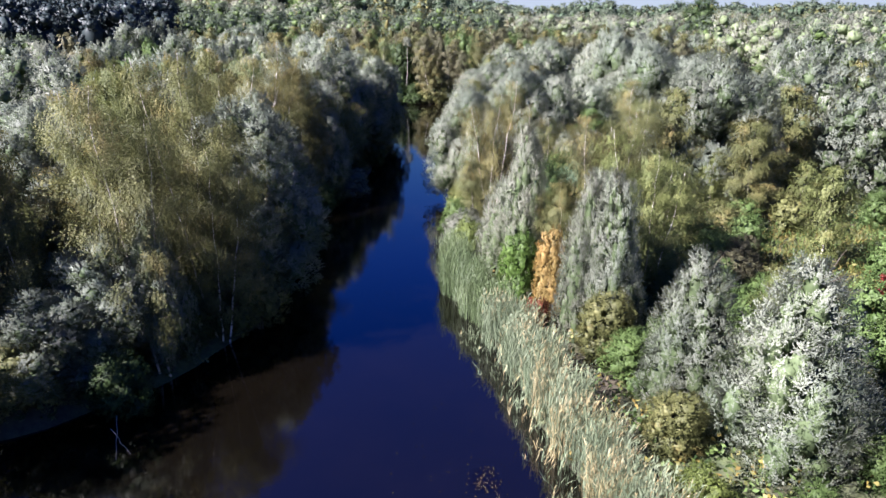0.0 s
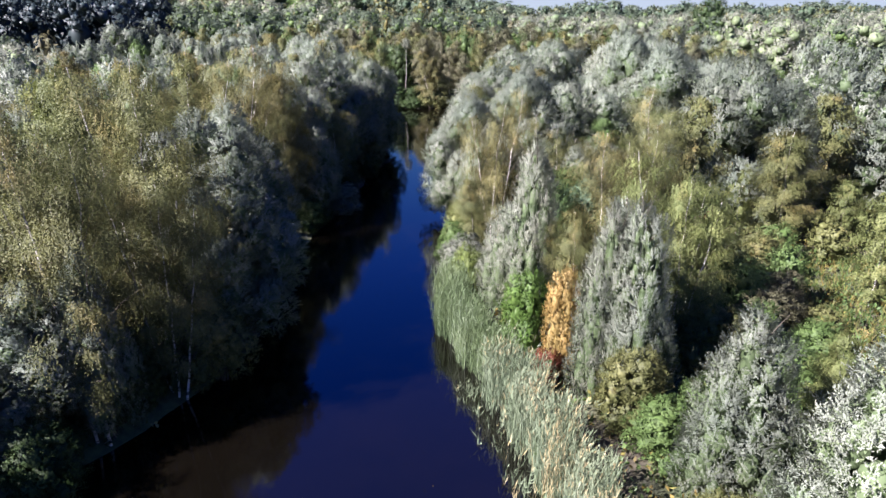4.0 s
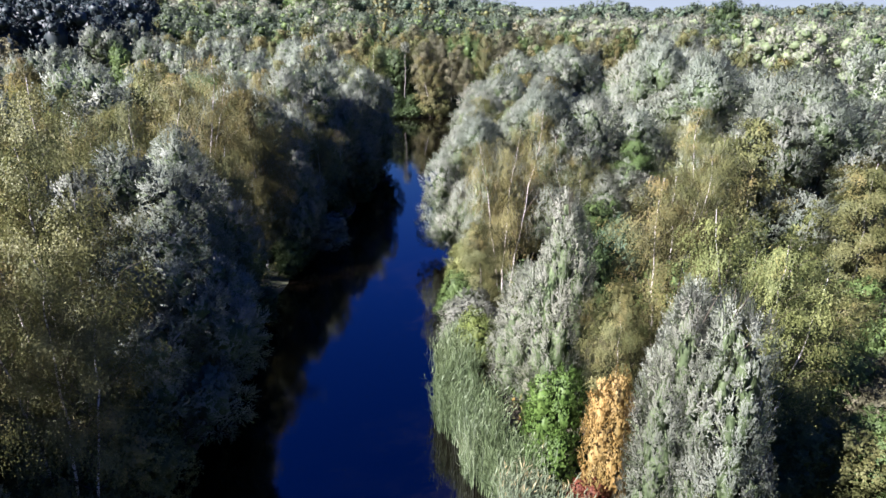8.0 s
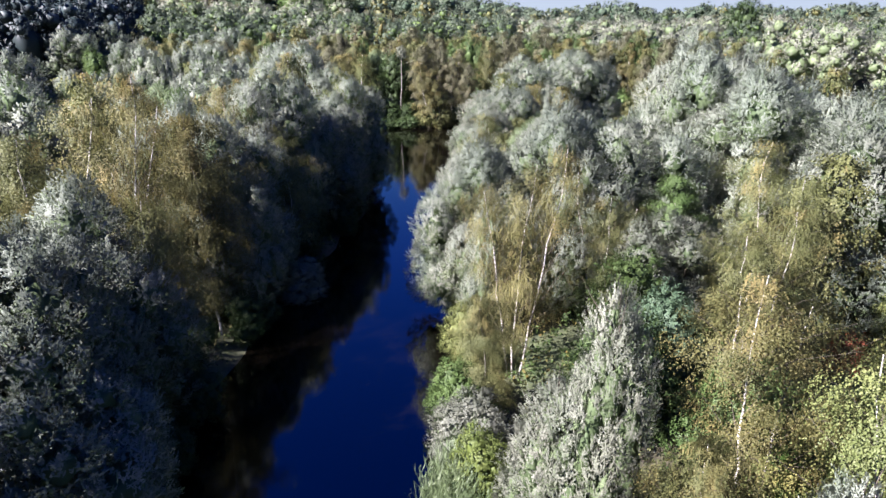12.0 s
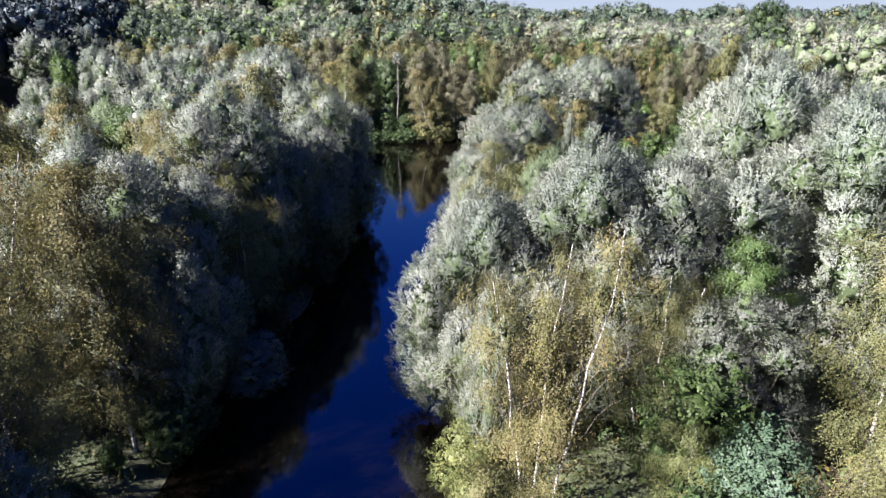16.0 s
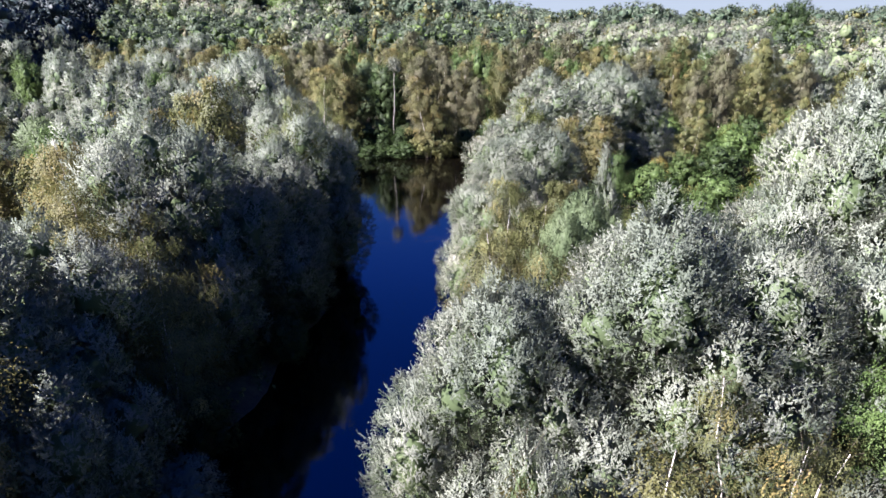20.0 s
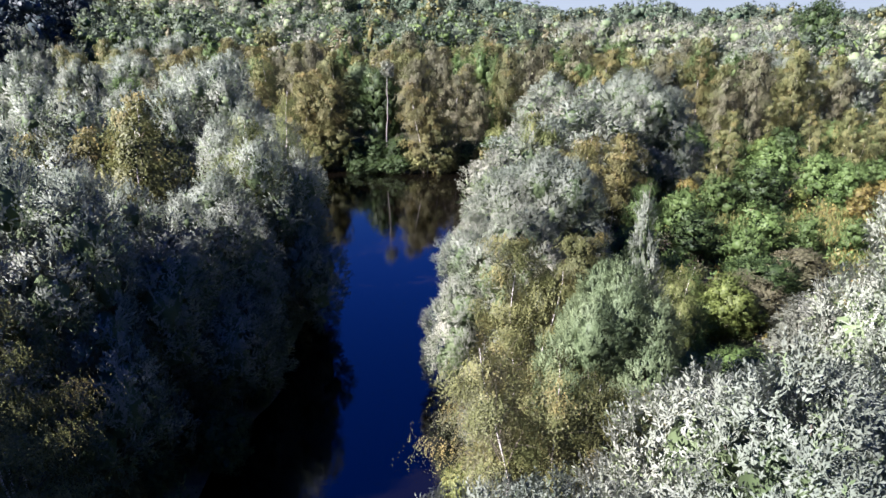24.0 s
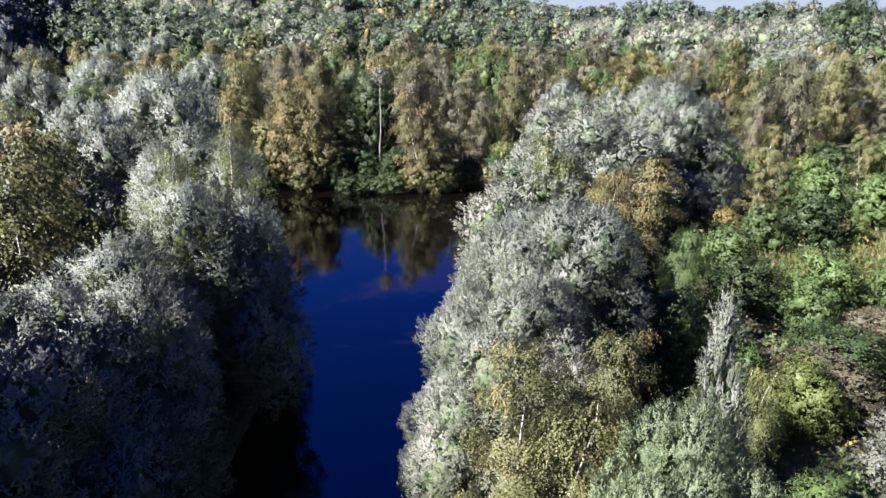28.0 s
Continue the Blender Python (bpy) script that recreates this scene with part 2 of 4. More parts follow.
def leaves(rng, P, D, length, n, size, width, spread, hang=0.0, face=None, loose=0.5, flat=0.2):
    """Shoots that start at P along D, each with n kite-shaped leaves, whose blades turn towards face. Returns places and faces."""
    N = len(P)
    P, D = np.repeat(P, n, 0), np.repeat(unit(D), n, 0)
    L = np.repeat(np.broadcast_to(length, (N,)), n)
    s = np.tile((np.arange(n) + 0.5) / n, N) + rng.uniform(-0.3, 0.3, N * n) / n
    base = P + D * (s * L)[:, None] + rng.normal(0, 0.035, (N * n, 3)) * L[:, None]
    base[:, 2] -= hang * (s * L) ** 2
    rnd = rng.normal(size=(N * n, 3))
    side = unit(rnd - (rnd * D).sum(1, keepdims=True) * D)
    a = rng.normal(spread, 0.22, N * n)[:, None]
    way = unit(D * np.cos(a) + side * np.sin(a) - np.array([0, 0, hang * 0.7]))
    want = rng.normal(size=(N * n, 3))
    if face is not None:
        f1 = np.repeat(unit(face), n, 0)
        way = unit(way - flat * (way * f1).sum(1, keepdims=True) * f1)
        want = np.repeat(face, n, 0) + want * loose
    across = unit(np.cross(want, way))
    ll, ww = size * rng.uniform(0.7, 1.25, (N * n, 1)), width * rng.uniform(0.75, 1.25, (N * n, 1))
    up = np.cross(way, across) * (ll * 0.12)
    if face is not None:
        turn = np.sign((np.cross(across, way) * np.repeat(face, n, 0)).sum(1, keepdims=True))
        across = across * np.where(turn == 0, 1, turn)
    v = np.stack([base, base + way * ll * 0.45 + across * ww / 2 + up, base + way * ll, base + way * ll * 0.45 - across * ww / 2 + up], 1)
    return v.reshape(-1, 3), np.arange(N * n * 4).reshape(-1, 4)


def tube(points, radii, sides=6):
    """A tapered tube along points."""
    pts, rad = np.asarray(points, float), np.asarray(radii, float)
    tang = unit(np.gradient(pts, axis=0))
    ref = np.where(np.abs(tang[:, :1]) > 0.9, [[0, 1, 0]], [[1, 0, 0]])
    u = unit(np.cross(tang, ref))
    w = np.cross(tang, u)
    a = np.linspace(0, 2 * np.pi, sides, endpoint=False)
    ring = pts[:, None] + rad[:, None, None] * (np.cos(a)[None, :, None] * u[:, None] + np.sin(a)[None, :, None] * w[:, None])
    i = np.arange(len(pts) * sides).reshape(len(pts), sides)
    j = np.roll(i, -1, 1)
    return ring.reshape(-1, 3), np.stack([i[:-1].ravel(), j[:-1].ravel(), j[1:].ravel(), i[1:].ravel()], 1)


def joined(pieces):
    verts, faces, off = [], [], 0
    for v, f in pieces:
        verts.append(v)
        faces.append(f + off)
        off += len(v)
    return np.concatenate(verts), np.concatenate(faces)


def bent(rng, a, b, n=6, wob=0.04, sag=0.0):
    a, b = np.asarray(a, float), np.asarray(b, float)
    t = np.linspace(0, 1, n)[:, None]
    p = a + (b - a) * t
    w = np.cumsum(rng.normal(0, wob, (n, 3)), 0) * np.linalg.norm(b - a) * 0.35
    w -= t * w[-1]
    p += w
    p[:, 2] += sag * np.sin(np.pi * t[:, 0]) * np.linalg.norm(b - a)
    return p


def part(name, me, parent, label=""):
    ob = new(name, me)
    ob.parent = parent
    return tagged(ob, label) if label else ob


def thing(name, parts, label, category, group=""):
    base = tagged(new(name), label, category, group)
    for n, me, lab in parts:
        part(n, me, base, lab)
    return base


def soft_normals(rng, face, n, wild=0.13):
    """For each corner of the leaves, the way its bough bulges, a little astray."""
    one = np.repeat(unit(face), n, 0)
    return np.repeat(unit(one + rng.normal(0, wild, one.shape)), 4, 0)


def thicket(C, S, n, fill=0.4, knobs=1.0):
    """The close-set inside of each bough at C: a knobbly body of n x n x 6 faces."""
    g = np.tan(np.linspace(-np.pi / 4, np.pi / 4, n + 1))
    a, b = (q.ravel() for q in np.meshgrid(g, g))
    one = np.ones_like(a)
    d = unit(np.concatenate([np.stack(q, 1) for q in ((one, a, b), (-one, b, a), (b, one, a), (a, -one, b), (a, b, one), (b, a, -one))]))
    i = np.arange((n + 1) ** 2).reshape(n + 1, n + 1)
    q = np.stack([i[:-1, :-1].ravel(), i[:-1, 1:].ravel(), i[1:, 1:].ravel(), i[1:, :-1].ravel()], 1)
    q = np.concatenate([q + k * len(a) for k in range(6)])
    k = np.arange(len(C))[:, None]
    knob = 1 + knobs * (0.16 * np.sin(d[None, :, 0] * 5 + k * 1.7) * np.sin(d[None, :, 1] * 5 + k) + 0.14 * np.sin(d[None, :, 2] * 8 + k * 2.3) + 0.12 * np.sin(d[None, :, 0] * 11 + d[None, :, 2] * 9 + k))
    v = C[:, None] + d[None] * S[:, None] * (fill * knob)[:, :, None]
    f = (q[None] + (np.arange(len(C)) * len(d))[:, None, None]).reshape(-1, 4)
    return v.reshape(-1, 3), f, unit(d[None] / S[:, None]).reshape(-1, 3)


def ball_ways(rng, n, up=0.0):
    """n directions spread evenly over a ball, turned at random, drawn a little upwards."""
    i = np.arange(n) + 0.5
    z = 1 - 2 * i / n
    a = i * 2.39996 + rng.uniform(0, 6.28)
    d = np.stack([np.cos(a) * np.sqrt(1 - z * z), np.sin(a) * np.sqrt(1 - z * z), z], 1) + rng.normal(0, 0.5 / np.sqrt(n), (n, 3))
    d[:, 2] += up
    return unit(d)


def tufted_crown(rng, C, S0, middle, mats, tuft, per_lobe, shoots, n, size, width, rise=0.6, tall=1.35, length=1.1, cells=6, flat=0.55, spread=0.42, hang=0.0, inner=0.86, up=0.15, low=0.1):
    """A crown in three orders: lobes at C of half-axes S0, tufts of radius tuft that sit on them, leafy shoots on each tuft.
    The lobes are close-set within; leaves stand out from them."""
    P, Q, R1 = [], [], []
    area = np.sqrt(S0[:, 0] * S0[:, 2])
    for c, s, g in zip(C, S0, area / area.mean()):
        d = ball_ways(rng, max(8, int(per_lobe * g * g)), up)
        swell = 1 + 0.10 * np.sin(d * 4 + c[:3]).sum(1)
        P.append(c + d * s * (0.9 * swell * rng.uniform(0.9, 1.08, len(d)))[:, None])
        Q.append(unit(d / s))
        R1.append(tuft * rng.uniform(0.7, 1.35, len(d)) * min(1.25, 0.75 + 0.25 * g))
    own = np.repeat(np.arange(len(C)), [len(p) for p in P])
    P, Q, R1 = np.concatenate(P), np.concatenate(Q), np.concatenate(R1)
    rel = np.sqrt((((P[:, None] - C[None]) / S0[None]) ** 2).sum(2)) < inner
    rel[np.arange(len(P)), own] = False
    keep = ~rel.any(1) & (P[:, 2] > low)
    P, Q, R1 = P[keep], Q[keep], R1[keep]
    way = unit(Q * 0.75 + [0, 0, rise] + rng.normal(0, 0.2, P.shape))
    big = unit(P - np.asarray(middle, float) * [1, 1, 1])
    # shoots over the outer side of every tuft
    i = np.repeat(np.arange(len(P)), shoots)
    d = unit(rng.normal(size=(len(i), 3)) + 0.75 * Q[i])
    along = (d * way[i]).sum(1, keepdims=True) * way[i]
    at = P[i] + (d + along * (tall - 1)) * (R1[i] * rng.random(len(i)) ** 0.6 * 0.9)[:, None]
    D = unit(way[i] * 0.75 + d * 0.55 + rng.normal(0, 0.28, d.shape))
    face = unit(0.4 * d + 0.85 * Q[i] + 0.2 * big[i])
    at[:, 2] = np.maximum(at[:, 2], 0.03)
    v, f = leaves(rng, at, D, R1[i] * length, n, size, width, spread, hang, face, loose=0.22, flat=flat)
    nor = soft_normals(rng, face, n)
    two = len(mats) > 1
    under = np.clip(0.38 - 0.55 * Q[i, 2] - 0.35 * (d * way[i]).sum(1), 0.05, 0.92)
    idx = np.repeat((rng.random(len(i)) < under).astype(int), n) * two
    # what is close-set within; in willows a darker green puts inner crown shade into colour
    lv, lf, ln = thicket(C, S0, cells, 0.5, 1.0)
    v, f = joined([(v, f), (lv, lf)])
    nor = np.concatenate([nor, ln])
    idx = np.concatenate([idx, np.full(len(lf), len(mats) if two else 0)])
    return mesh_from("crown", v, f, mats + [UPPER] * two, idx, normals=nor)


def wood_parts(trunks, limbs, bark, fine, thin=None):
    """The stem with its thin boughs as one mesh, the five largest limbs as meshes of their own on trees that stand near."""
    own = limbs[:5] if fine else []
    rest = limbs[len(own):]
    idx = np.concatenate([np.zeros(sum(len(f) for _, f in trunks), int), np.ones(sum(len(f) for _, f in rest), int)])
    stem = mesh_from("trunk", *joined(trunks + rest), [bark, thin or bark], idx, smooth=True)
    return [("trunk", stem)] + [("limb", mesh_from("limb", v, f, [thin or bark], smooth=True)) for v, f in own]


def lobed_willow(seed, H, R, mats, tuft, per_lobe, shoots, n, size, width, fine=True, low=0.03, k=22, cells=6):
    """A billowing willow: several stems, boughs that end in domed lobes of feathery tufts."""
    rng = np.random.default_rng(seed)
    t = np.linspace(low + 0.10, 0.80, k) + rng.uniform(-0.04, 0.04, k)
    env = R * np.clip(1 - np.abs((t - 0.30) / 0.72) ** 1.8, 0.03, 1) ** 0.7
    ang = np.arange(k) * 2.399 + rng.uniform(-0.5, 0.5, k)
    rad = env * rng.uniform(0.6, 0.95, k)
    C = np.stack([np.cos(ang) * rad, np.sin(ang) * rad, t * H], 1)
    C[-1, :2] *= 0.3
    C[-1, 2] = H * 0.82
    r = R * rng.uniform(0.24, 0.44, k) * (1.12 - 0.35 * t)
    rz = np.minimum(r * rng.uniform(0.95, 1.35, k), np.maximum(H - C[:, 2], r * 0.8))
    S0 = np.stack([r, r, rz], 1)
    heart = np.array([[0, 0, H * 0.28, R * 0.52, H * 0.24], [0, 0, H * 0.52, R * 0.36, H * 0.2]])
    C1, S1 = np.concatenate([C, heart[:, :3]]), np.concatenate([S0, heart[:, [3, 3, 4]]])
    crown = tufted_crown(rng, C1, S1, (0, 0, H * 0.35), mats, tuft, per_lobe, shoots, n, size, width, cells=cells)
    wood, limbs = [], []
    stems = rng.integers(2, 4)
    for q in range(stems):
        a = q * 2 * np.pi / stems + rng.uniform(0, 1)
        top = np.array([np.cos(a) * R * 0.3, np.sin(a) * R * 0.3, H * rng.uniform(0.6, 0.75)])
        p = bent(rng, (np.cos(a) * 0.15, np.sin(a) * 0.15, -0.3), top, 8, 0.05)
        wood.append(tube(p, np.linspace(0.017 * H, 0.004 * H, 8), 6))
        for c in range(q, k, stems):
            s = int(np.clip(C[c, 2] / H * 6 - 1, 1, 6))
            limbs.append(tube(bent(rng, p[s], C[c] + [0, 0, rz[c] * 0.6], 5, 0.06, 0.05), np.linspace(0.006 * H, 0.0015 * H, 5), 4))
    return wood_parts(wood, limbs, WILLOW_BARK, fine) + [("crown", crown)]


def cone_willow(seed, H, R, mats, tuft, per_lobe, shoots, n, size, width, fine=True, peak=0.75, k=34, cells=6):
    """A young upright willow, leafy to the ground, with a pointed head and plume-like boughs."""
    rng = np.random.default_rng(seed)
    ct = (np.arange(k) / k) ** 1.05
    ca = np.arange(k) * 2.399 + rng.uniform(-0.5, 0.5, k)
    prof = np.minimum(1.0, 0.72 + ct * 1.6) * (1 - ct) ** peak * 1.05
    cr = R * prof * rng.uniform(0.5, 0.85, k)
    C = np.stack([np.cos(ca) * cr, np.sin(ca) * cr, 0.35 + ct * H * 0.80], 1)
    r = R * (0.12 + 0.24 * prof) * rng.uniform(0.8, 1.25, k)
    rz = np.minimum(r * rng.uniform(1.7, 2.6, k), np.maximum(H - C[:, 2], r))
    S0 = np.stack([r, r, rz], 1)
    heart = np.array([[0, 0, H * 0.28, R * 0.55, H * 0.30], [0, 0, H * 0.60, R * 0.28, H * 0.28]])
    C1, S1 = np.concatenate([C, heart[:, :3]]), np.concatenate([S0, heart[:, [3, 3, 4]]])
    crown = tufted_crown(rng, C1, S1, (0, 0, H * 0.3), mats, tuft, per_lobe, shoots, n, size, width, rise=1.1, tall=1.7, length=1.3, cells=cells, up=0.1, low=0.05)
    stem = bent(rng, (0, 0, -0.3), (rng.normal(0, 0.1), rng.normal(0, 0.1), H * 0.95), 9, 0.025)
    limbs = []
    for q in range(16):
        s = 1 + q % 7
        c = C[q * 2]
        limbs.append(tube(bent(rng, stem[min(s, 8)], (stem[s] + [c[0], c[1], H * 0.14]), 5, 0.05), np.linspace(0.028, 0.006, 5), 4))
    return wood_parts([tube(stem, np.linspace(0.011 * H, 0.002 * H, 9), 6)], limbs, WILLOW_BARK, fine) + [("crown", crown)]


def birch(seed, H, R, strings, n, size, width, mats, fine=True, low=0.14, stems=1):
    """A slender birch: white stem, steep boughs and a veil of fine hanging twigs, thin enough to see the stem."""
    rng = np.random.default_rng(seed)
    trunks, boughs, P, D, F, L = [], [], [], [], [], []
    for q in range(stems):
        lean = rng.normal(0, 0.045, 2) * H + (0 if stems == 1 else (q - (stems - 1) / 2) * 0.10 * H)
        h = H * (1 - 0.11 * q)
        stem = bent(rng, (q * 0.25, q * 0.1, -0.3), (lean[0], lean[1], h * 0.97), 12, 0.02)
        trunks.append(tube(stem, np.linspace(0.0056 * H, 0.001 * H, 12), 6))
        m = max(30, 54 // stems)
        for c in range(m):
            t = low + (0.985 - low) * (c + rng.random()) / m
            s = t * 11
            i = min(int(s), 10)
            foot = stem[i] + (stem[i + 1] - stem[i]) * (s - i)
            b = c * 2.4 + rng.uniform(-0.5, 0.5)
            reach = R * (np.sin(np.pi * min(1, (t - low) / (1 - low) * 0.80 + 0.20)) ** 0.75) * rng.uniform(0.45, 1.15) + 0.10
            end = foot + [np.cos(b) * reach, np.sin(b) * reach, reach * rng.uniform(0.7, 1.3)]
            end[2] = min(end[2], h)
            line = bent(rng, foot, end, 5, 0.05, 0.10)
            boughs.append(tube(line, np.linspace(0.003 * H * (1.1 - t), 0.004, 5), 3))
            k = int(strings / (m * stems) * (0.45 + 1.1 * reach / R))
            u = rng.uniform(0.12, 1.0, k) ** 0.8
            at = u * 4
            j = np.minimum(at.astype(int), 3)
            p = line[j] + (line[j + 1] - line[j]) * (at - j)[:, None] + rng.normal(0, 0.10, (k, 3)) * R * [1, 1, 0.6]
            P.append(p)
            D.append(unit(np.stack([0.35 * np.cos(b) + 0 * u, 0.35 * np.sin(b) + 0 * u, -1 + 0 * u], 1) + rng.normal(0, 0.28, (k, 3))))
            out = p[:, :2] - stem[i, :2]
            F.append(np.column_stack([out + 0.3 * R * np.array([np.cos(b), np.sin(b)]), np.full(k, 0.45 * R)]))
            L.append(rng.uniform(0.3, 1.0, k) * (0.5 + 0.5 * reach / R))
    P, D, F, L = (np.concatenate(q) for q in (P, D, F, L))
    v, f = leaves(rng, P, D, L, n, size, width, 0.7, 0.12, unit(F), loose=0.45, flat=0.4)
    crown = mesh_from("crown", v, f, mats, normals=soft_normals(rng, F, n, 0.28))
    return wood_parts(trunks, boughs, BIRCH_BARK, fine, WILLOW_BARK) + [("crown", crown)]


def bush(seed, H, R, mats, tuft, per_lobe, shoots, n, size, width, fine=True, lobes=11, cells=6):
    """A rounded shrub or broad-leaved tree, uneven, leafy to the ground."""
    rng = np.random.default_rng(seed)
    ang = np.arange(lobes) * 2.4 + rng.uniform(-0.4, 0.4, lobes)
    z = np.linspace(0.18, 0.78, lobes) * H
    rad = R * rng.uniform(0.35, 0.72, lobes) * np.sqrt(1.12 - z / H)
    C = np.stack([np.cos(ang) * rad, np.sin(ang) * rad, z], 1)
    r = R * rng.uniform(0.24, 0.46, lobes)
    zr = np.minimum(r * H / R * 0.5, (H - z))
    S0 = np.stack([r, r, zr], 1)
    crown = tufted_crown(rng, np.concatenate([C, [[0, 0, H * 0.42]]]), np.concatenate([S0, [[R * 0.55, R * 0.55, H * 0.36]]]), (0, 0, H * 0.35), mats, tuft, per_lobe, shoots, n, size, width, rise=0.35, tall=1.15, length=1.0, spread=0.8, cells=cells, low=0.04)
    limbs = [tube(bent(rng, (rng.normal(0, 0.08), rng.normal(0, 0.08), -0.2), C[q] + [0, 0, zr[q] * 0.5], 5, 0.06), np.linspace(0.012 * H, 0.006, 5), 4) for q in range(lobes)]
    return wood_parts(limbs[5:], limbs[:5], WILLOW_BARK, fine) + [("crown", crown)]


# Masters: kind -> list of (H, R, (trunk, limbs, crown)); near ones carry finer leaves.
MASTER = {
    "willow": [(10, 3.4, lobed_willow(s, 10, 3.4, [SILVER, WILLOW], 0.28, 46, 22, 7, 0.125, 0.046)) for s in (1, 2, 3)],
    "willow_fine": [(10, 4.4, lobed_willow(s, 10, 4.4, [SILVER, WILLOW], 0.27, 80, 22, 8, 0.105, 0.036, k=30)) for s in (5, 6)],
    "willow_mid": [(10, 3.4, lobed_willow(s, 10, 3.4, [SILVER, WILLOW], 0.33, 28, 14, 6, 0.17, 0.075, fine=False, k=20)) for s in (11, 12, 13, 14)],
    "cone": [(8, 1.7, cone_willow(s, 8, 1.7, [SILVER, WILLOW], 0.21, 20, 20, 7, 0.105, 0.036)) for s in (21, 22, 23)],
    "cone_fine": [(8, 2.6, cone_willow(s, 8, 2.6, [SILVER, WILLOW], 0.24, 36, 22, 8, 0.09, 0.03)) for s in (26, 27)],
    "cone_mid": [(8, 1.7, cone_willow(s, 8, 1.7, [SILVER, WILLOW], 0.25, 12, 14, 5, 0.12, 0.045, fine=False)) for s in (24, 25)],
    "birch": [(11, 2.0, birch(s, 11, 2.0, 5200, 8, 0.075, 0.05, [OLIVE], stems=k)) for s, k in ((31, 1), (32, 2), (33, 1), (34, 3))],
    "birch_fine": [(11, 2.0, birch(s, 11, 2.0, 7000, 9, 0.058, 0.038, [OLIVE], stems=k)) for s, k in ((61, 1), (62, 3))],
    "birch_thin": [(11, 2.0, birch(s, 11, 2.0, 6000, 9, 0.052, 0.033, [OLIVE], stems=k)) for s, k in ((64, 2), (65, 3))],
    "birch_mid": [(11, 2.0, birch(s, 11, 2.0, 2200, 7, 0.12, 0.085, [OLIVE], fine=False, stems=k)) for s, k in ((35, 1), (36, 2), (37, 1))],
    "bush": [(4, 1.8, bush(s, 4, 1.8, [GREEN], 0.22, 26, 16, 5, 0.09, 0.058, lobes=15)) for s in (41, 42, 43)],
    "bush_mid": [(4, 1.8, bush(s, 4, 1.8, [GREEN], 0.28, 14, 12, 4, 0.14, 0.09, fine=False, lobes=12)) for s in (44, 45, 46)],
    "broad": [(10, 3.2, bush(s, 10, 3.2, [GREEN], 0.45, 20, 16, 5, 0.18, 0.12, False, 22)) for s in (51, 52)],
}
LABEL = {
    "willow": "silver-leaved willow with billowing crown on the river bank",
    "cone": "young upright silver willow leafy to the ground",
    "birch": "slender birch with white bark and thin {} foliage",
    "bush": "dense {} shrub in the bank's undergrowth",
    "broad": "tall broad-leaved tree with {} crown",
}
NAME = {"willow": "willow_tree", "cone": "willow_tree", "birch": "birch_tree", "bush": "shrub", "broad": "broadleaf_tree"}
TONE = {"OLIVE": (OLIVE, "olive"), "GOLD": (GOLD, "golden-brown"), "FRESH": (FRESH, "yellow-green"), "BROWN": (BROWN, "brownish"), "GREEN": (GREEN, "green"),
        "DARK": (DARK, "dark green"), "BLUISH": (BLUISH, "bluish-green"), "ORANGE": (ORANGE, "orange autumn"), "LEMON": (LEMON, "yellow-green"), "RED": (RED, "dark red"),
        "BRIGHT": (BRIGHT, "bright green"), "CRIMSON": (CRIMSON, "crimson autumn"), "SILVER": (SILVER, "silver"), "PALE": (PALE, "pale grey-green"), "UPPER": (UPPER, "dull grey-green"), "WILLOW": (WILLOW, "grey-green"), "BRACKEN": (BRACKEN, "rusty brown")}
planted = []
rnd = random.Random(7)


def plant(kind, x, y, h, r, tone="", mid=False, lean=(0, 0), z=None, fine=False):
    """One tree: its height and crown radius in metres."""
    key = kind + "_mid" if mid and kind + "_mid" in MASTER else kind
    if fine and kind + "_fine" in MASTER:
        key = kind + "_fine"
    H, R, pieces = rnd.choice(MASTER[key])
    kind = kind.replace("_thin", "")
    ground_z = float(height(x, y)) if z is None else z
    base = new(NAME[kind])
    mat, word = TONE[tone] if tone else (None, "")
    label = LABEL[kind].format(word)
    if kind in ("willow", "cone") and word:
        label = label.replace("silver-leaved", word).replace("silver", word)
    tagged(base, label, "shrub" if kind == "bush" else "tree", {"bush": "bank shrubs", "birch": "birches", "willow": "willows", "cone": "willows", "broad": "broad-leaved trees"}[kind])
    for n, me in pieces:
        ob = part(n, me, base)
        if n == "crown" and mat:
            ob.material_slots[0].link = "OBJECT"
            ob.material_slots[0].material = mat
    base.matrix_basis = pose(x, y, ground_z, lean[0], lean[1], rnd.uniform(0, 360)) @ Matrix.Diagonal((r / R, r / R, h / H, 1))
    planted.append((x, y, r))
    return base

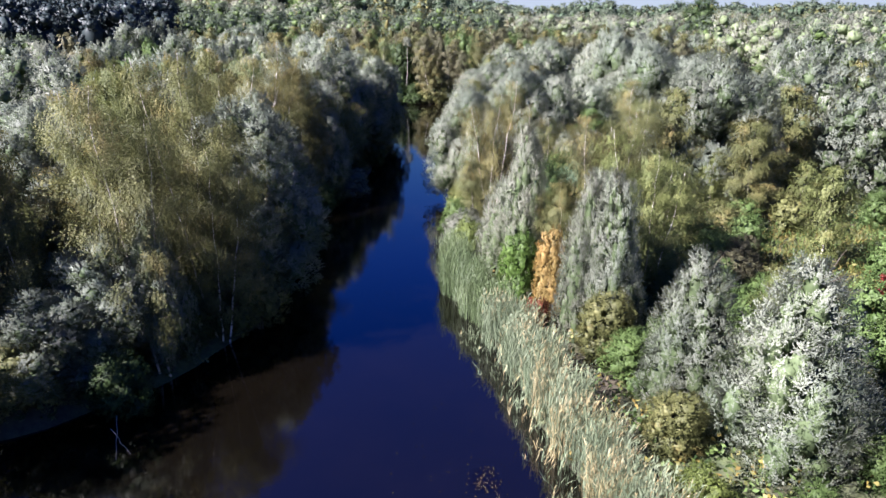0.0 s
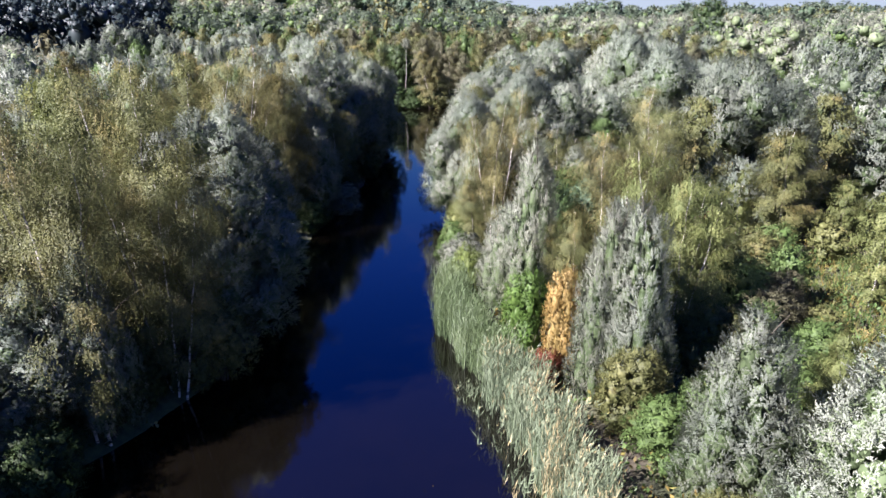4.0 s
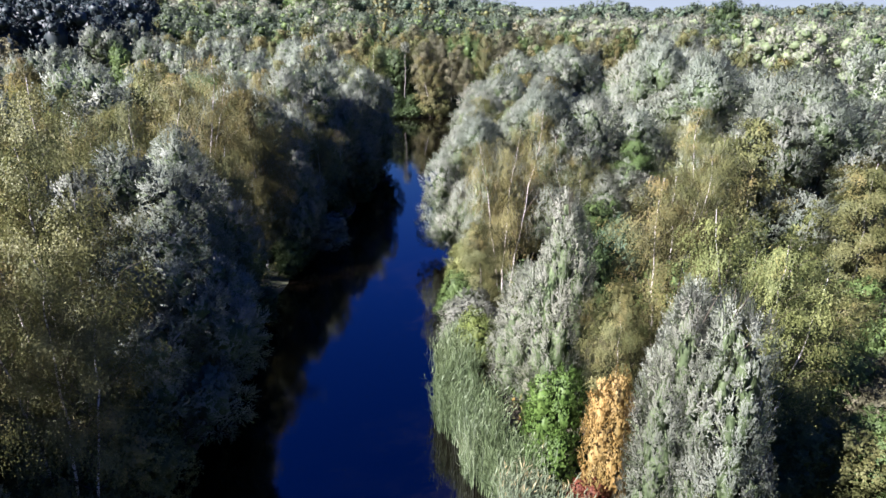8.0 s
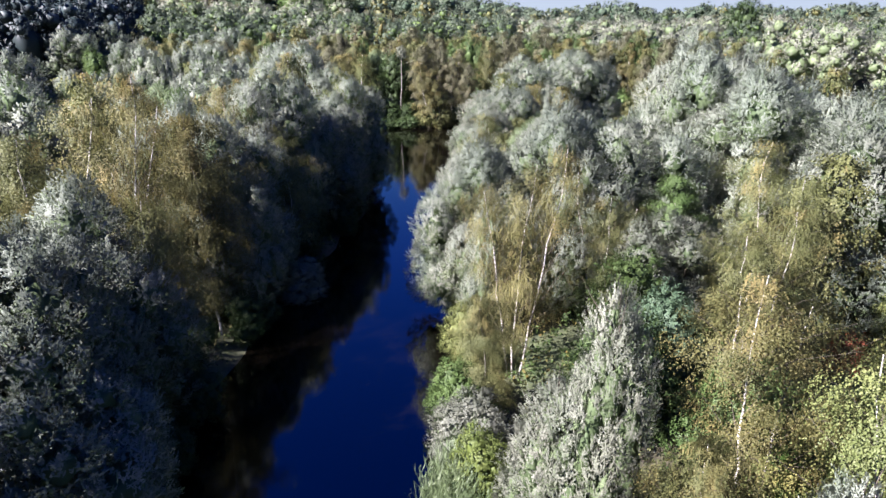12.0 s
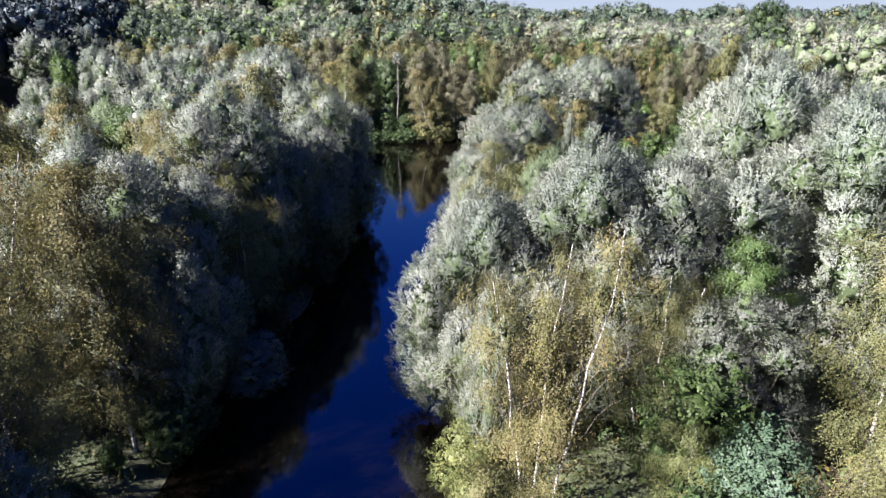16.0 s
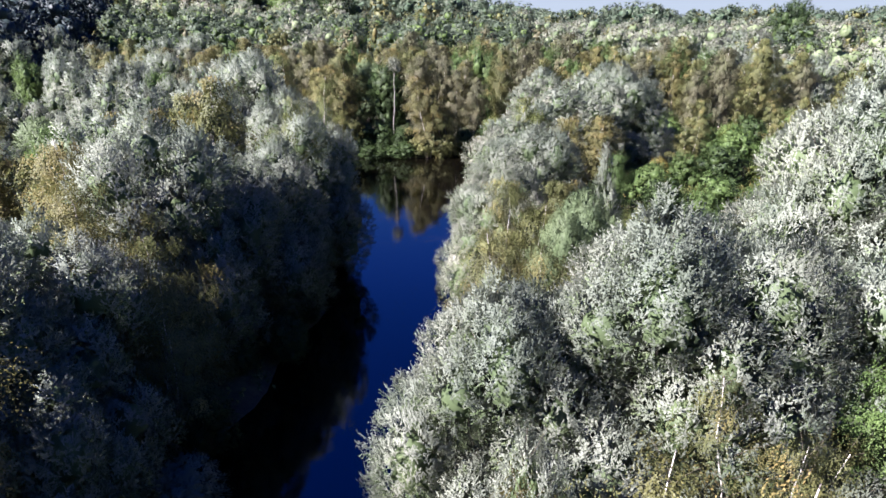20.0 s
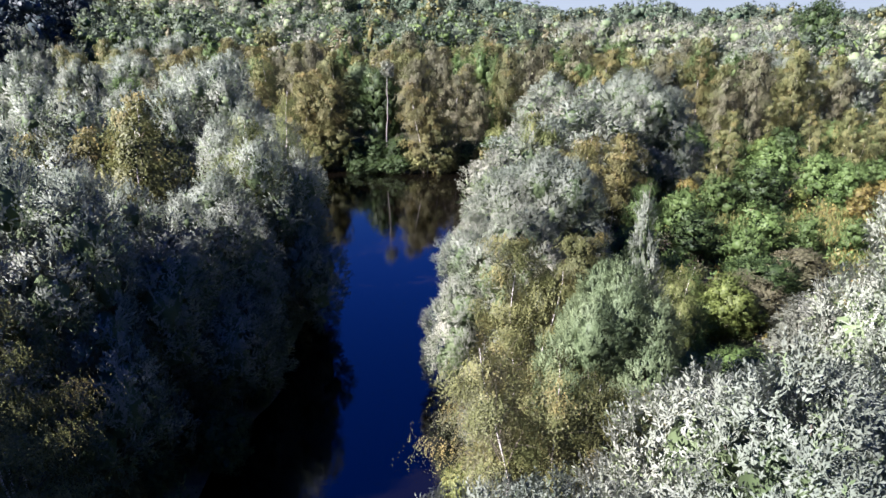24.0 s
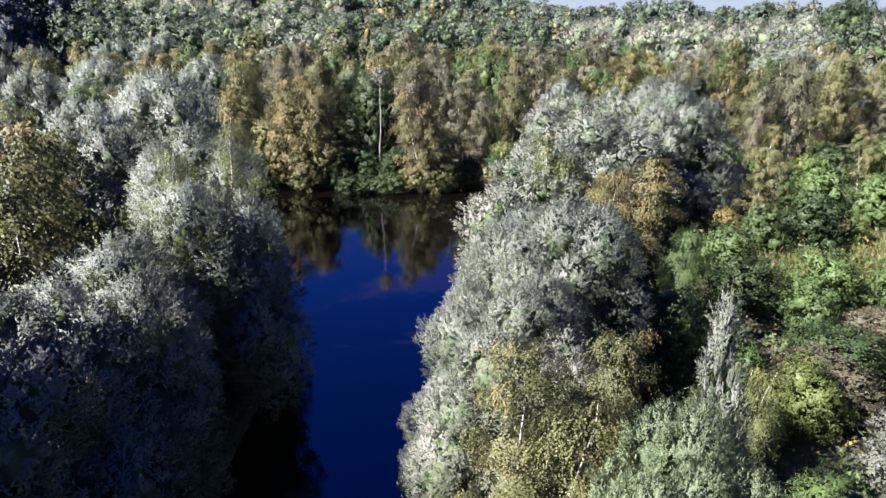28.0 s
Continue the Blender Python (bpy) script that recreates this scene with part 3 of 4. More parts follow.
# ---- trees that stand out, along the banks: kind, x, y, height, crown radius, tone ----
BANK_TREES = [
    # right bank
    ("cone", 12.3, 19.0, 8.0, 2.7, ""), ("cone", 10.0, 22.3, 7.1, 1.9, ""), ("cone", 8.5, 28.0, 9.0, 1.6, ""),
    ("cone", 7.2, 28.4, 8.6, 1.5, "PALE"), ("bush", 5.7, 29.8, 4.9, 0.95, "ORANGE"), ("bush", 4.4, 31.2, 4.3, 1.3, "BRIGHT"), ("bush", 10.8, 37.0, 3.6, 1.5, "BRIGHT"), ("bush", 23.4, 30.8, 1.7, 0.6, "CRIMSON"), ("bush", 25.5, 34.2, 1.5, 0.5, "CRIMSON"),
    ("bush", 5.0, 29.2, 1.7, 0.8, "RED"), ("bush", 7.6, 26.2, 3.4, 1.5, "OLIVE"), ("bush", 8.2, 24.2, 2.4, 1.3, "GREEN"),
    ("birch", 10.8, 31.6, 9.6, 1.9, "FRESH"), ("cone", 8.0, 30.6, 8.2, 1.7, ""), ("birch_thin", 9.0, 35.2, 9.6, 2.0, "GOLD"),
    ("cone", 5.1, 35.9, 9.5, 1.7, "PALE"), ("cone", 4.2, 36.6, 6.2, 1.7, "PALE"), ("bush", 2.4, 38.6, 3.0, 1.2, "LEMON"), ("birch", 6.9, 33.2, 6.6, 1.3, "OLIVE"),
    ("birch_thin", 4.3, 46.5, 10.6, 1.8, "GOLD"), ("birch", 2.6, 43.2, 6.0, 1.4, "OLIVE"), ("cone", 3.2, 50.2, 8.3, 1.4, ""),
    ("willow", 7.4, 55.2, 10.4, 3.95, ""), ("willow", 3.3, 54.2, 9.0, 3.2, ""), ("birch_thin", 8.7, 51.6, 8.0, 1.5, "OLIVE"), ("birch", 8.6, 46.6, 4.6, 1.3, "FRESH"),
    ("bush", 7.6, 42.0, 5.2, 2.2, "DARK"), ("bush", 9.6, 44.5, 4.6, 2.1, "BLUISH"), ("bush", 11.0, 40.0, 4.2, 2.0, "GREEN"), ("bush", 9.4, 48.5, 4.8, 2.3, "GREEN"),
    ("willow", 16.9, 62.2, 12.9, 4.3, ""), ("willow", 19.4, 57.0, 11.8, 4.6, ""), ("willow", 21.6, 50.0, 11.2, 4.3, ""), ("willow", 13.6, 57.0, 9.0, 3.0, ""), ("willow", 11.6, 50.4, 6.5, 2.3, "PALE"), ("bush", 10.6, 52.8, 4.4, 1.8, "WILLOW"), ("birch", 4.8, 61.2, 8.4, 1.8, "OLIVE"), ("birch", 3.7, 63.4, 7.0, 1.5, "BROWN"), ("birch", 6.4, 61.8, 6.6, 1.4, "OLIVE"), ("bush", 17.6, 72.2, 3.6, 2.0, "PALE"), ("bush", 15.2, 75.6, 3.2, 1.6, "LEMON"), ("bush", 21.2, 81.4, 2.4, 2.0, "BROWN"),
    ("birch_thin", 14.3, 46.9, 10.0, 2.1, "OLIVE"), ("birch_thin", 12.4, 43.4, 8.6, 1.8, "OLIVE"), ("birch", 13.0, 53.4, 7.2, 1.6, "GREEN"),
    ("bush", 14.0, 37.0, 4.5, 2.2, "GREEN"), ("birch", 12.5, 34.0, 7.5, 1.7, "FRESH"), ("birch", 22.0, 44.5, 7.6, 2.2, "OLIVE"), ("birch", 25.4, 43.4, 4.8, 1.1, "FRESH"),
    ("bush", 15.3, 34.0, 3.4, 1.7, "GREEN"), ("bush", 11.8, 30.4, 3.0, 1.5, "OLIVE"), ("bush", 14.2, 30.1, 3.0, 1.5, "GREEN"), ("bush", 18.3, 38.5, 3.6, 1.8, "OLIVE"), ("bush", 16.8, 33.6, 3.0, 1.6, "BROWN"),
    ("bush", 13.4, 30.4, 2.8, 1.7, "OLIVE"), ("bush", 15.6, 32.4, 2.6, 1.6, "BROWN"), ("bush", 16.8, 29.8, 2.2, 1.4, "GREEN"), ("bush", 14.2, 27.4, 2.4, 1.5, "GREEN"), ("bush", 15.2, 25.2, 2.6, 1.5, "FRESH"),
    ("willow", 7.2, 65.2, 8.0, 2.2, "WILLOW"), ("cone", 8.7, 67.2, 10.2, 0.9, "SILVER"), ("birch", 4.8, 68.4, 8.2, 1.7, "OLIVE"), ("birch", 6.8, 69.6, 7.6, 1.5, "OLIVE"),
    ("willow", 4.6, 73.4, 7.6, 2.9, "PALE"), ("willow", 6.4, 78.2, 8.6, 3.4, ""), ("willow", 6.6, 84.4, 8.4, 3.2, "PALE"), ("willow", 8.6, 91.4, 8.6, 3.6, ""),
    ("birch", 9.6, 83.0, 8.4, 1.6, "GOLD"), ("birch", 13.0, 90.0, 7.4, 1.7, "GOLD"), ("birch", 8.0, 87.6, 9.2, 1.4, "FRESH"), ("bush", 17.4, 85.6, 3.3, 2.2, "DARK"), ("bush", 18.0, 79.0, 3.0, 2.2, "DARK"),
    ("bush", 12.2, 74.0, 3.2, 2.0, "GREEN"), ("bush", 13.8, 70.0, 2.2, 1.8, "GREEN"), ("bush", 11.0, 78.4, 4.6, 1.7, "GREEN"), ("bush", 17.0, 77.0, 2.4, 2.2, "BROWN"),
    ("birch", 11.2, 72.2, 6.0, 1.1, "FRESH"), ("birch", 12.4, 81.4, 6.2, 1.2, "GREEN"),
    ("willow", 12.6, 97.0, 9.0, 3.6, ""), ("willow", 17.6, 102.0, 10.0, 4.0, ""), ("willow", 11.4, 104.0, 9.4, 3.6, "PALE"),
    # left bank
    # these and nearby dark green shrubs carry the corner's shade in their colour
    ("bush", -19.5, 20.8, 3.4, 2.2, "DARK"), ("bush", -22.4, 19.4, 3.8, 2.4, "DARK"), ("bush", -25.4, 17.6, 4.0, 2.4, "DARK"), ("bush", -21.6, 23.0, 5.2, 2.6, "DARK"), ("bush", -25.0, 21.4, 6.0, 2.8, "DARK"), ("bush", -16.6, 22.8, 3.0, 1.7, "OLIVE"),
    ("birch_thin", -12.4, 26.0, 13.2, 2.2, "OLIVE"), ("birch", -12.2, 32.4, 13.0, 2.3, "OLIVE"), ("birch", -14.6, 38.6, 13.2, 2.4, "OLIVE"), ("birch", -14.8, 29.6, 12.2, 2.1, "OLIVE"),
    ("birch", -10.8, 29.6, 11.0, 1.9, "OLIVE"), ("birch", -16.6, 34.4, 12.6, 2.2, "FRESH"), ("birch", -17.5, 25.5, 11.4, 1.9, "OLIVE"), ("birch", -19.8, 27.5, 10.5, 1.7, "BROWN"),
    # the broad trees here stand out of view, added to shade this bank
    ("bush", -18.6, 33.0, 7.4, 4.0, "OLIVE"), ("willow", -14.6, 26.2, 6.2, 1.7, ""), ("willow", -15.8, 24.2, 4.6, 1.6, ""), ("bush", -12.9, 23.8, 3.2, 1.5, "DARK"), ("willow", -12.0, 26.6, 8.0, 0.9, ""), ("broad", -24.4, 16.4, 14, 3.2, "DARK"), ("broad", -26.0, 12.5, 15, 3.6, "DARK"), ("broad", -29.0, 9.0, 15, 3.6, "DARK"), ("broad", -25.0, 21.8, 15, 3.2, "DARK"), ("broad", -27.0, 26.0, 15, 3.4, "DARK"),
    ("willow", -9.6, 35.0, 8.6, 2.38, ""), ("willow", -11.3, 37.8, 10.8, 2.52, ""), ("willow", -11.4, 42.0, 10.0, 2.38, ""), ("bush", -9.2, 31.0, 4.0, 1.8, "OLIVE"),
    ("birch_thin", -12.4, 48.2, 13.0, 2.4, "GOLD"), ("birch", -10.6, 45.6, 9.6, 1.9, "OLIVE"), ("birch", -14.4, 44.8, 12.2, 2.2, "OLIVE"), ("birch", -10.2, 51.0, 11.2, 2.4, "GOLD"),
    ("willow", -12.0, 54.6, 11.4, 2.59, ""), ("willow", -10.6, 57.4, 10.2, 2.30, ""), ("willow", -9.4, 54.2, 8.6, 1.87, ""), ("bush", -7.4, 56.6, 2.4, 1.9, "PALE"),
    ("birch", -11.0, 61.4, 10.9, 2.1, "GOLD"), ("birch", -8.6, 60.6, 9.2, 2.0, "OLIVE"), ("willow", -9.8, 64.4, 12.0, 2.45, ""), ("willow", -8.8, 69.0, 10.4, 2.52, ""),
    ("willow", -7.8, 72.6, 9.4, 2.30, ""), ("willow", -6.6, 78.0, 10.4, 2.30, ""), ("birch_thin", -7.0, 77.6, 11.8, 1.7, "FRESH"), ("willow", -8.8, 83.0, 10.4, 2.38, ""),
    ("willow", -15.4, 86.6, 10.8, 2.59, ""), ("willow", -13.2, 90.4, 12.2, 2.59, ""), ("willow", -15.6, 95.4, 11.2, 2.59, ""), ("willow", -17.4, 99.0, 11.4, 2.52, ""), ("birch", -14.6, 105.0, 9.8, 2.0, "GOLD"),
    ("willow", -36.0, 58.0, 13.0, 3.02, ""), ("willow", -28.4, 53.0, 11.4, 2.88, ""), ("willow", -31.0, 46.0, 10.5, 2.88, ""), ("willow", -25.0, 43.0, 9.6, 2.59, ""), ("willow", -24.0, 60.0, 11.5, 2.74, ""),
    # far bank
    ("birch", -0.5, 111.8, 9.2, 2.0, "GOLD"), ("birch", 1.2, 112.2, 6.4, 1.8, "OLIVE"), ("birch", -10.6, 112.8, 8.6, 2.1, "GOLD"), ("birch", -12.6, 113.2, 9.2, 2.0, "GOLD"),
    # dark green shrubs between x -8 and -2 stand in for the hollow's shade
    ("bush", -0.6, 111.5, 2.6, 1.5, "OLIVE"), ("bush", 1.6, 111.9, 3.4, 1.6, "OLIVE"), ("bush", -11.0, 112.2, 3.2, 1.7, "OLIVE"), ("bush", -13.0, 112.6, 3.6, 1.8, "GOLD"), ("bush", 3.8, 113.6, 2.6, 1.7, "DARK"), ("bush", -7.0, 111.7, 1.6, 1.2, "DARK"), ("bush", -5.6, 111.6, 1.3, 1.1, "DARK"), ("bush", -4.2, 111.4, 1.4, 1.2, "DARK"), ("bush", -2.8, 111.5, 1.8, 1.3, "DARK"), ("bush", -5.6, 114.6, 3.0, 2.2, "DARK"), ("bush", -3.2, 114.0, 2.4, 1.5, "DARK"), ("bush", -7.6, 114.4, 2.8, 1.7, "DARK"), ("bush", 5.8, 113.2, 2.6, 1.7, "DARK"), ("bush", 8.2, 113.2, 3.4, 1.9, "DARK"),
    ("bush", -9.4, 113.2, 4.6, 1.9, "OLIVE"), ("bush", -14.6, 114.0, 5.0, 2.2, "OLIVE"), ("birch", 4.6, 115.4, 7.6, 1.5, "BROWN"), ("bush", 6.6, 114.0, 3.4, 1.6, "FRESH"),
    # the dark broad tree backs the hollow, its shade put into leaf colour
    ("broad", -10.4, 113.8, 8.4, 2.0, "OLIVE"), ("broad", -5.4, 120.0, 8.6, 2.8, "DARK"), ("birch", 3.0, 118.0, 9.4, 1.8, "BROWN"),
]
for kind, x, y, h, r, tone in BANK_TREES:
    if kind == "willow" and x < -5:
        r *= 1.25
    middle = y > 84 or abs(x) > 23
    close = kind == "willow" and (-1 < x < 9 and 50 < y < 80 or r > 3.9 and x < 23) or kind == "cone" and r > 1.3 and y < 52
    close = close or kind == "birch" and -15 < x < 11 and 24 < y < 64
    plant(kind, x, y, h, r, tone, mid=middle, fine=close, lean=(rnd.uniform(-3, 3), rnd.uniform(-3, 3)))


# ---- the woods behind: jittered rows, thinned where a tree already stands ----
def scatter(x0, x1, y0, y1, gap, seed):
    rng = np.random.default_rng(seed)
    xs, ys = np.arange(x0, x1, gap), np.arange(y0, y1, gap)
    pts = np.array([(x + (gap / 2 if j % 2 else 0), y) for j, y in enumerate(ys) for x in xs], float)
    return pts + rng.uniform(-0.42, 0.42, pts.shape) * gap


def free(x, y, r, margin=1.0):
    if inland(x, y) < margin:
        return False
    return all((x - a) ** 2 + (y - b) ** 2 > (0.62 * (r + c)) ** 2 for a, b, c in planted)


def fill(x0, x1, y0, y1, gap, seed, choices, skip=None, mid=True, margin=1.5):
    total = sum(c[0] for c in choices)
    for x, y in scatter(x0, x1, y0, y1, gap, seed):
        pick = rnd.uniform(0, total)
        for weight, kind, h0, h1, ratio, tone in choices:
            pick -= weight
            if pick <= 0:
                break
        h = rnd.uniform(h0, h1)
        r = h * ratio * rnd.uniform(0.85, 1.15)
        if free(x, y, r, margin) and not (skip and skip(x, y)):
            plant(kind, x, y, h, r, tone, mid=mid, lean=(rnd.uniform(-2, 2), rnd.uniform(-2, 2)))


def meadow(x, y):
    return (20 < x < 30 and 86 < y < 94) or (19 < x < 26 and 28 < y < 32) or (20 < x < 30 and 36 < y < 41)


# right bank
fill(12, 44, -24, 18, 5.2, 15, [(2, "willow", 6, 9, 0.3, ""), (2, "birch", 6, 9, 0.2, "OLIVE"), (1, "broad", 5, 7, 0.33, "GREEN")], margin=4)
fill(6.5, 15, 15, 36, 2.5, 1, [(3, "bush", 1.4, 3.0, 0.5, "GREEN"), (2, "bush", 1.2, 2.6, 0.5, "OLIVE"), (2, "birch", 4, 6.5, 0.2, "FRESH"), (1, "bush", 1.5, 2.5, 0.5, "LEMON")], mid=False, margin=1.7)
fill(15, 40, 20, 46, 3.1, 2, [(3, "bush", 1.6, 3.8, 0.5, "GREEN"), (2, "bush", 1.5, 3, 0.55, "OLIVE"), (2, "birch", 4.5, 7, 0.2, "FRESH"), (1, "bush", 1.5, 3, 0.5, "RED"), (1, "bush", 3, 5, 0.5, "DARK")], skip=meadow)
fill(10, 46, 44, 76, 4.6, 3, [(7, "willow", 7.5, 12.3, 0.27, ""), (2, "willow", 7, 9.5, 0.40, "PALE"), (2, "birch", 8, 10.5, 0.2, "OLIVE"), (1.5, "broad", 7, 9, 0.33, "GREEN")], skip=lambda x, y: x < 18 and y > 56 or x < 25 and y > 61 or x < 10)
fill(9, 54, 68, 116, 3.35, 4, [(6, "bush", 2.2, 4.2, 0.5, "GREEN"), (0.7, "bush", 1.8, 3.4, 0.5, "LEMON"), (1.6, "birch", 4, 6.5, 0.2, "OLIVE"), (1, "bush", 2, 3.2, 0.5, "BRACKEN"), (3, "bush", 2.5, 4, 0.5, "DARK")], skip=lambda x, y: meadow(x, y) or x < 20 and y > 94)
fill(9, 18, 97, 116, 3.9, 5, [(6, "willow", 8, 10, 0.28, ""), (2, "birch", 8, 10, 0.2, "OLIVE"), (1, "willow", 7, 9, 0.4, "PALE")])
# shrubs that lean over the water's edge
# left row mostly dark green: the bank's shade put into its colour
for k, y in enumerate(np.arange(4.0, 100, 1.75)):
    x = float(np.interp(y, LEFT[:, 0], LEFT[:, 1])) + rnd.uniform(-1.8, 0.4)
    h = rnd.uniform(1.2, 3.0) * (2.0 if y < 20 else 1)
    plant("bush", x, y + rnd.uniform(-0.5, 0.5), h, h * rnd.uniform(0.38, 0.6), rnd.choice(("OLIVE", "DARK", "DARK")), mid=y > 72)
for k, y in enumerate(np.arange(41, 108, 1.9)):
    x = float(np.interp(y, RIGHT[:, 0], RIGHT[:, 1])) + rnd.uniform(0.1, 1.2)
    h = rnd.uniform(1.4, 3.4)
    plant("bush", x, y + rnd.uniform(-0.5, 0.5), h, h * rnd.uniform(0.4, 0.6), rnd.choice(("OLIVE", "GREEN", "WILLOW", "FRESH", "PALE")), mid=y > 80)
# left bank
fill(-30, -8, 18, 64, 3.1, 6, [(4, "birch", 8, 10.5, 0.2, "OLIVE"), (2.5, "willow", 7.5, 10, 0.3, ""), (2, "bush", 2.5, 5, 0.5, "OLIVE"), (1.5, "birch", 8, 10, 0.18, "GOLD"), (1, "bush", 2, 4, 0.5, "DARK")], mid=False, margin=3.4)
fill(-48, -21, 28, 82, 4.3, 7, [(5, "willow", 6.5, 10, 0.27, ""), (3, "birch", 8, 10, 0.19, "OLIVE"), (2, "birch", 7, 10, 0.2, "GOLD"), (1, "broad", 8, 11, 0.33, "GREEN")])
fill(-24, -5, 62, 110, 3.8, 8, [(7, "willow", 9, 12, 0.31, ""), (2.2, "birch", 9.5, 12, 0.19, "OLIVE"), (0.6, "birch", 9, 11.5, 0.2, "GOLD"), (2, "willow", 8, 10, 0.3, "WILLOW")], margin=3.6)
fill(-52, -22, 82, 124, 4.8, 9, [(4, "willow", 8, 11.5, 0.27, ""), (3, "birch", 6, 9, 0.2, "FRESH"), (2, "bush", 3, 5, 0.5, "LEMON"), (1.5, "bush", 3, 5, 0.5, "GREEN")], skip=lambda x, y: x < -36 and 92 < y < 126)
# unseen tall trees, added so their shadows reach the near left bank
fill(-60, -25, -8, 27, 3.6, 14, [(5, "broad", 13, 17, 0.24, "DARK"), (2, "willow", 12, 14, 0.27, ""), (2, "birch", 13, 15, 0.2, "OLIVE")])
# far bank
fill(-34, 34, 113, 142, 3.7, 10, [(4, "birch", 8.5, 11.5, 0.19, "BROWN"), (4, "birch", 8.5, 11, 0.19, "OLIVE"), (2, "birch", 8, 10.5, 0.2, "GOLD"), (2.5, "broad", 8, 11, 0.25, "GREEN"), (1, "willow", 7, 9, 0.33, "WILLOW")], margin=2.2, skip=lambda x, y: -8.4 < x < -2.4 and y < 120)
fill(34, 47, 113, 144, 4.0, 11, [(3, "birch", 8, 10.5, 0.19, "OLIVE"), (3, "willow", 8, 10, 0.28, ""), (2, "birch", 8, 10, 0.19, "BROWN"), (2, "bush", 3, 5, 0.45, "GREEN")])
fill(-53, -33, 124, 144, 4.2, 12, [(3, "willow", 9, 12, 0.27, ""), (3, "birch", 8, 11, 0.19, "OLIVE"), (1, "broad", 8, 10, 0.27, "GREEN")])
fill(46, 58, 74, 116, 5.2, 13, [(5, "bush", 2.2, 4.2, 0.5, "GREEN"), (2, "birch", 4, 6.5, 0.2, "FRESH"), (1, "bush", 2, 3.2, 0.5, "OLIVE")])
# more dark green shrub rows, added as the shade of the far-bank hollow
for x in np.arange(-8.0, -2.2, 1.05):
    for y in (112.9, 114.8):
        h = rnd.uniform(1.5, 2.4)
        plant("bush", x + rnd.uniform(-0.4, 0.4), y, h, h * 0.55, "DARK", mid=True)
for x in np.arange(-16, 11, 1.3):
    if not -7.6 < x < -2.4:
        h = rnd.uniform(1.3, 3.0)
        plant("bush", x + rnd.uniform(-0.4, 0.4), 112.0 + 0.7 * math.sin(x * 0.55) + rnd.uniform(0.1, 0.8), h, h * 0.5, rnd.choice(("OLIVE", "GOLD", "DARK", "OLIVE")), mid=True)


# ---- distant woods: one sheet of crowns for each tone ----
def woods(name, pts, h0, h1, ratio, mats, label, seed, shoots=90, n=4, size=0.24, width=0.11, narrow=False, lobes=9):
    """Crowns far off: each has rounded lobes, close-set within, with leafy shoots standing out."""
    rng = np.random.default_rng(seed)
    m = len(pts)
    if not m:
        return
    H = rng.uniform(h0, h1, m)
    R = H * ratio * rng.uniform(0.8, 1.2, m)
    base = height(pts[:, 0], pts[:, 1])
    mid, half = (0.52, 0.44) if narrow else (0.56, 0.38)
    w = np.repeat(np.arange(m), lobes)
    q = np.tile(np.arange(lobes), m)
    t = (q + 0.5) / lobes * 1.7 - 0.72 + rng.uniform(-0.1, 0.1, len(w))
    a = q * 2.4 + w * 1.3
    belt = np.sqrt(np.clip(1 - t * t, 0.02, 1)) * rng.uniform(0.5, 0.85, len(w))
    o = np.stack([np.cos(a) * belt, np.sin(a) * belt, t * 0.85], 1)
    size3 = np.column_stack([R, R, H * half])
    C = np.column_stack([pts, base + H * mid])[w] + o * size3[w]
    S = R[w, None] * rng.uniform(0.30, 0.52, (len(w), 1)) * ([0.85, 0.85, 1.7] if narrow else [1.15, 1.15, 1.1])
    C[:, 2] = np.minimum(C[:, 2], (base + H)[w] - S[:, 2] * 0.9)
    i = rng.integers(0, len(C), m * shoots)
    d = unit(rng.normal(size=(len(i), 3)) + unit(o)[i] * 0.6 + [0, 0, 0.25])
    swell = 1 + 0.16 * np.sin(d[:, 0] * 6 + i) * np.sin(d[:, 1] * 7 + i * 0.7) + 0.1 * np.sin(d[:, 2] * 9 + i)
    P = C[i] + d * S[i] * (swell * rng.uniform(0.6, 1.04, len(i)))[:, None]
    face = unit(0.8 * d + 0.4 * unit(o)[i])
    D = unit(d * 0.7 + [0, 0, -0.7 if narrow else 0.55] + rng.normal(0, 0.3, P.shape))
    v, f = leaves(rng, P, D, 0.035 * H[w[i]], n, size, width, 0.5, face=face, loose=0.22, flat=0.7)
    nor = soft_normals(rng, face, n, 0.2)
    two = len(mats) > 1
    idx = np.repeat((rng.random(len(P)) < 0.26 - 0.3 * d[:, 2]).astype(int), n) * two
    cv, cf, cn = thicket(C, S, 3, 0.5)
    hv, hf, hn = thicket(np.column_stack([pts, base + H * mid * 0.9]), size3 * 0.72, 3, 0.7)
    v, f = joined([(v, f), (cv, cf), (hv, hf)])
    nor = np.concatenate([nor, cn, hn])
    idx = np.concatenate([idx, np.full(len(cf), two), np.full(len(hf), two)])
    tagged(new(name, mesh_from(name, v, f, mats, idx, normals=nor)), label, "woods", kind="stuff")


far_pts = []
for x0, x1, y0, y1, gap, seed in ((-130, -48, 40, 96, 5.4, 21), (-140, -53, 124, 142, 4.6, 26), (58, 120, 40, 144, 5.4, 22), (-140, 130, 142, 215, 5.0, 23), (-190, 220, 215, 330, 8.0, 24), (-300, 340, 330, 520, 15, 25)):
    far_pts.append(scatter(x0, x1, y0, y1, gap, seed))
far_pts = np.concatenate(far_pts)
fx, fy = far_pts[:, 0], far_pts[:, 1]
far_pts = far_pts[(np.abs(fx) < 0.78 * fy + 14) & ~((fx > -70) & (fx < -37) & (fy > 95) & (fy < 123))]
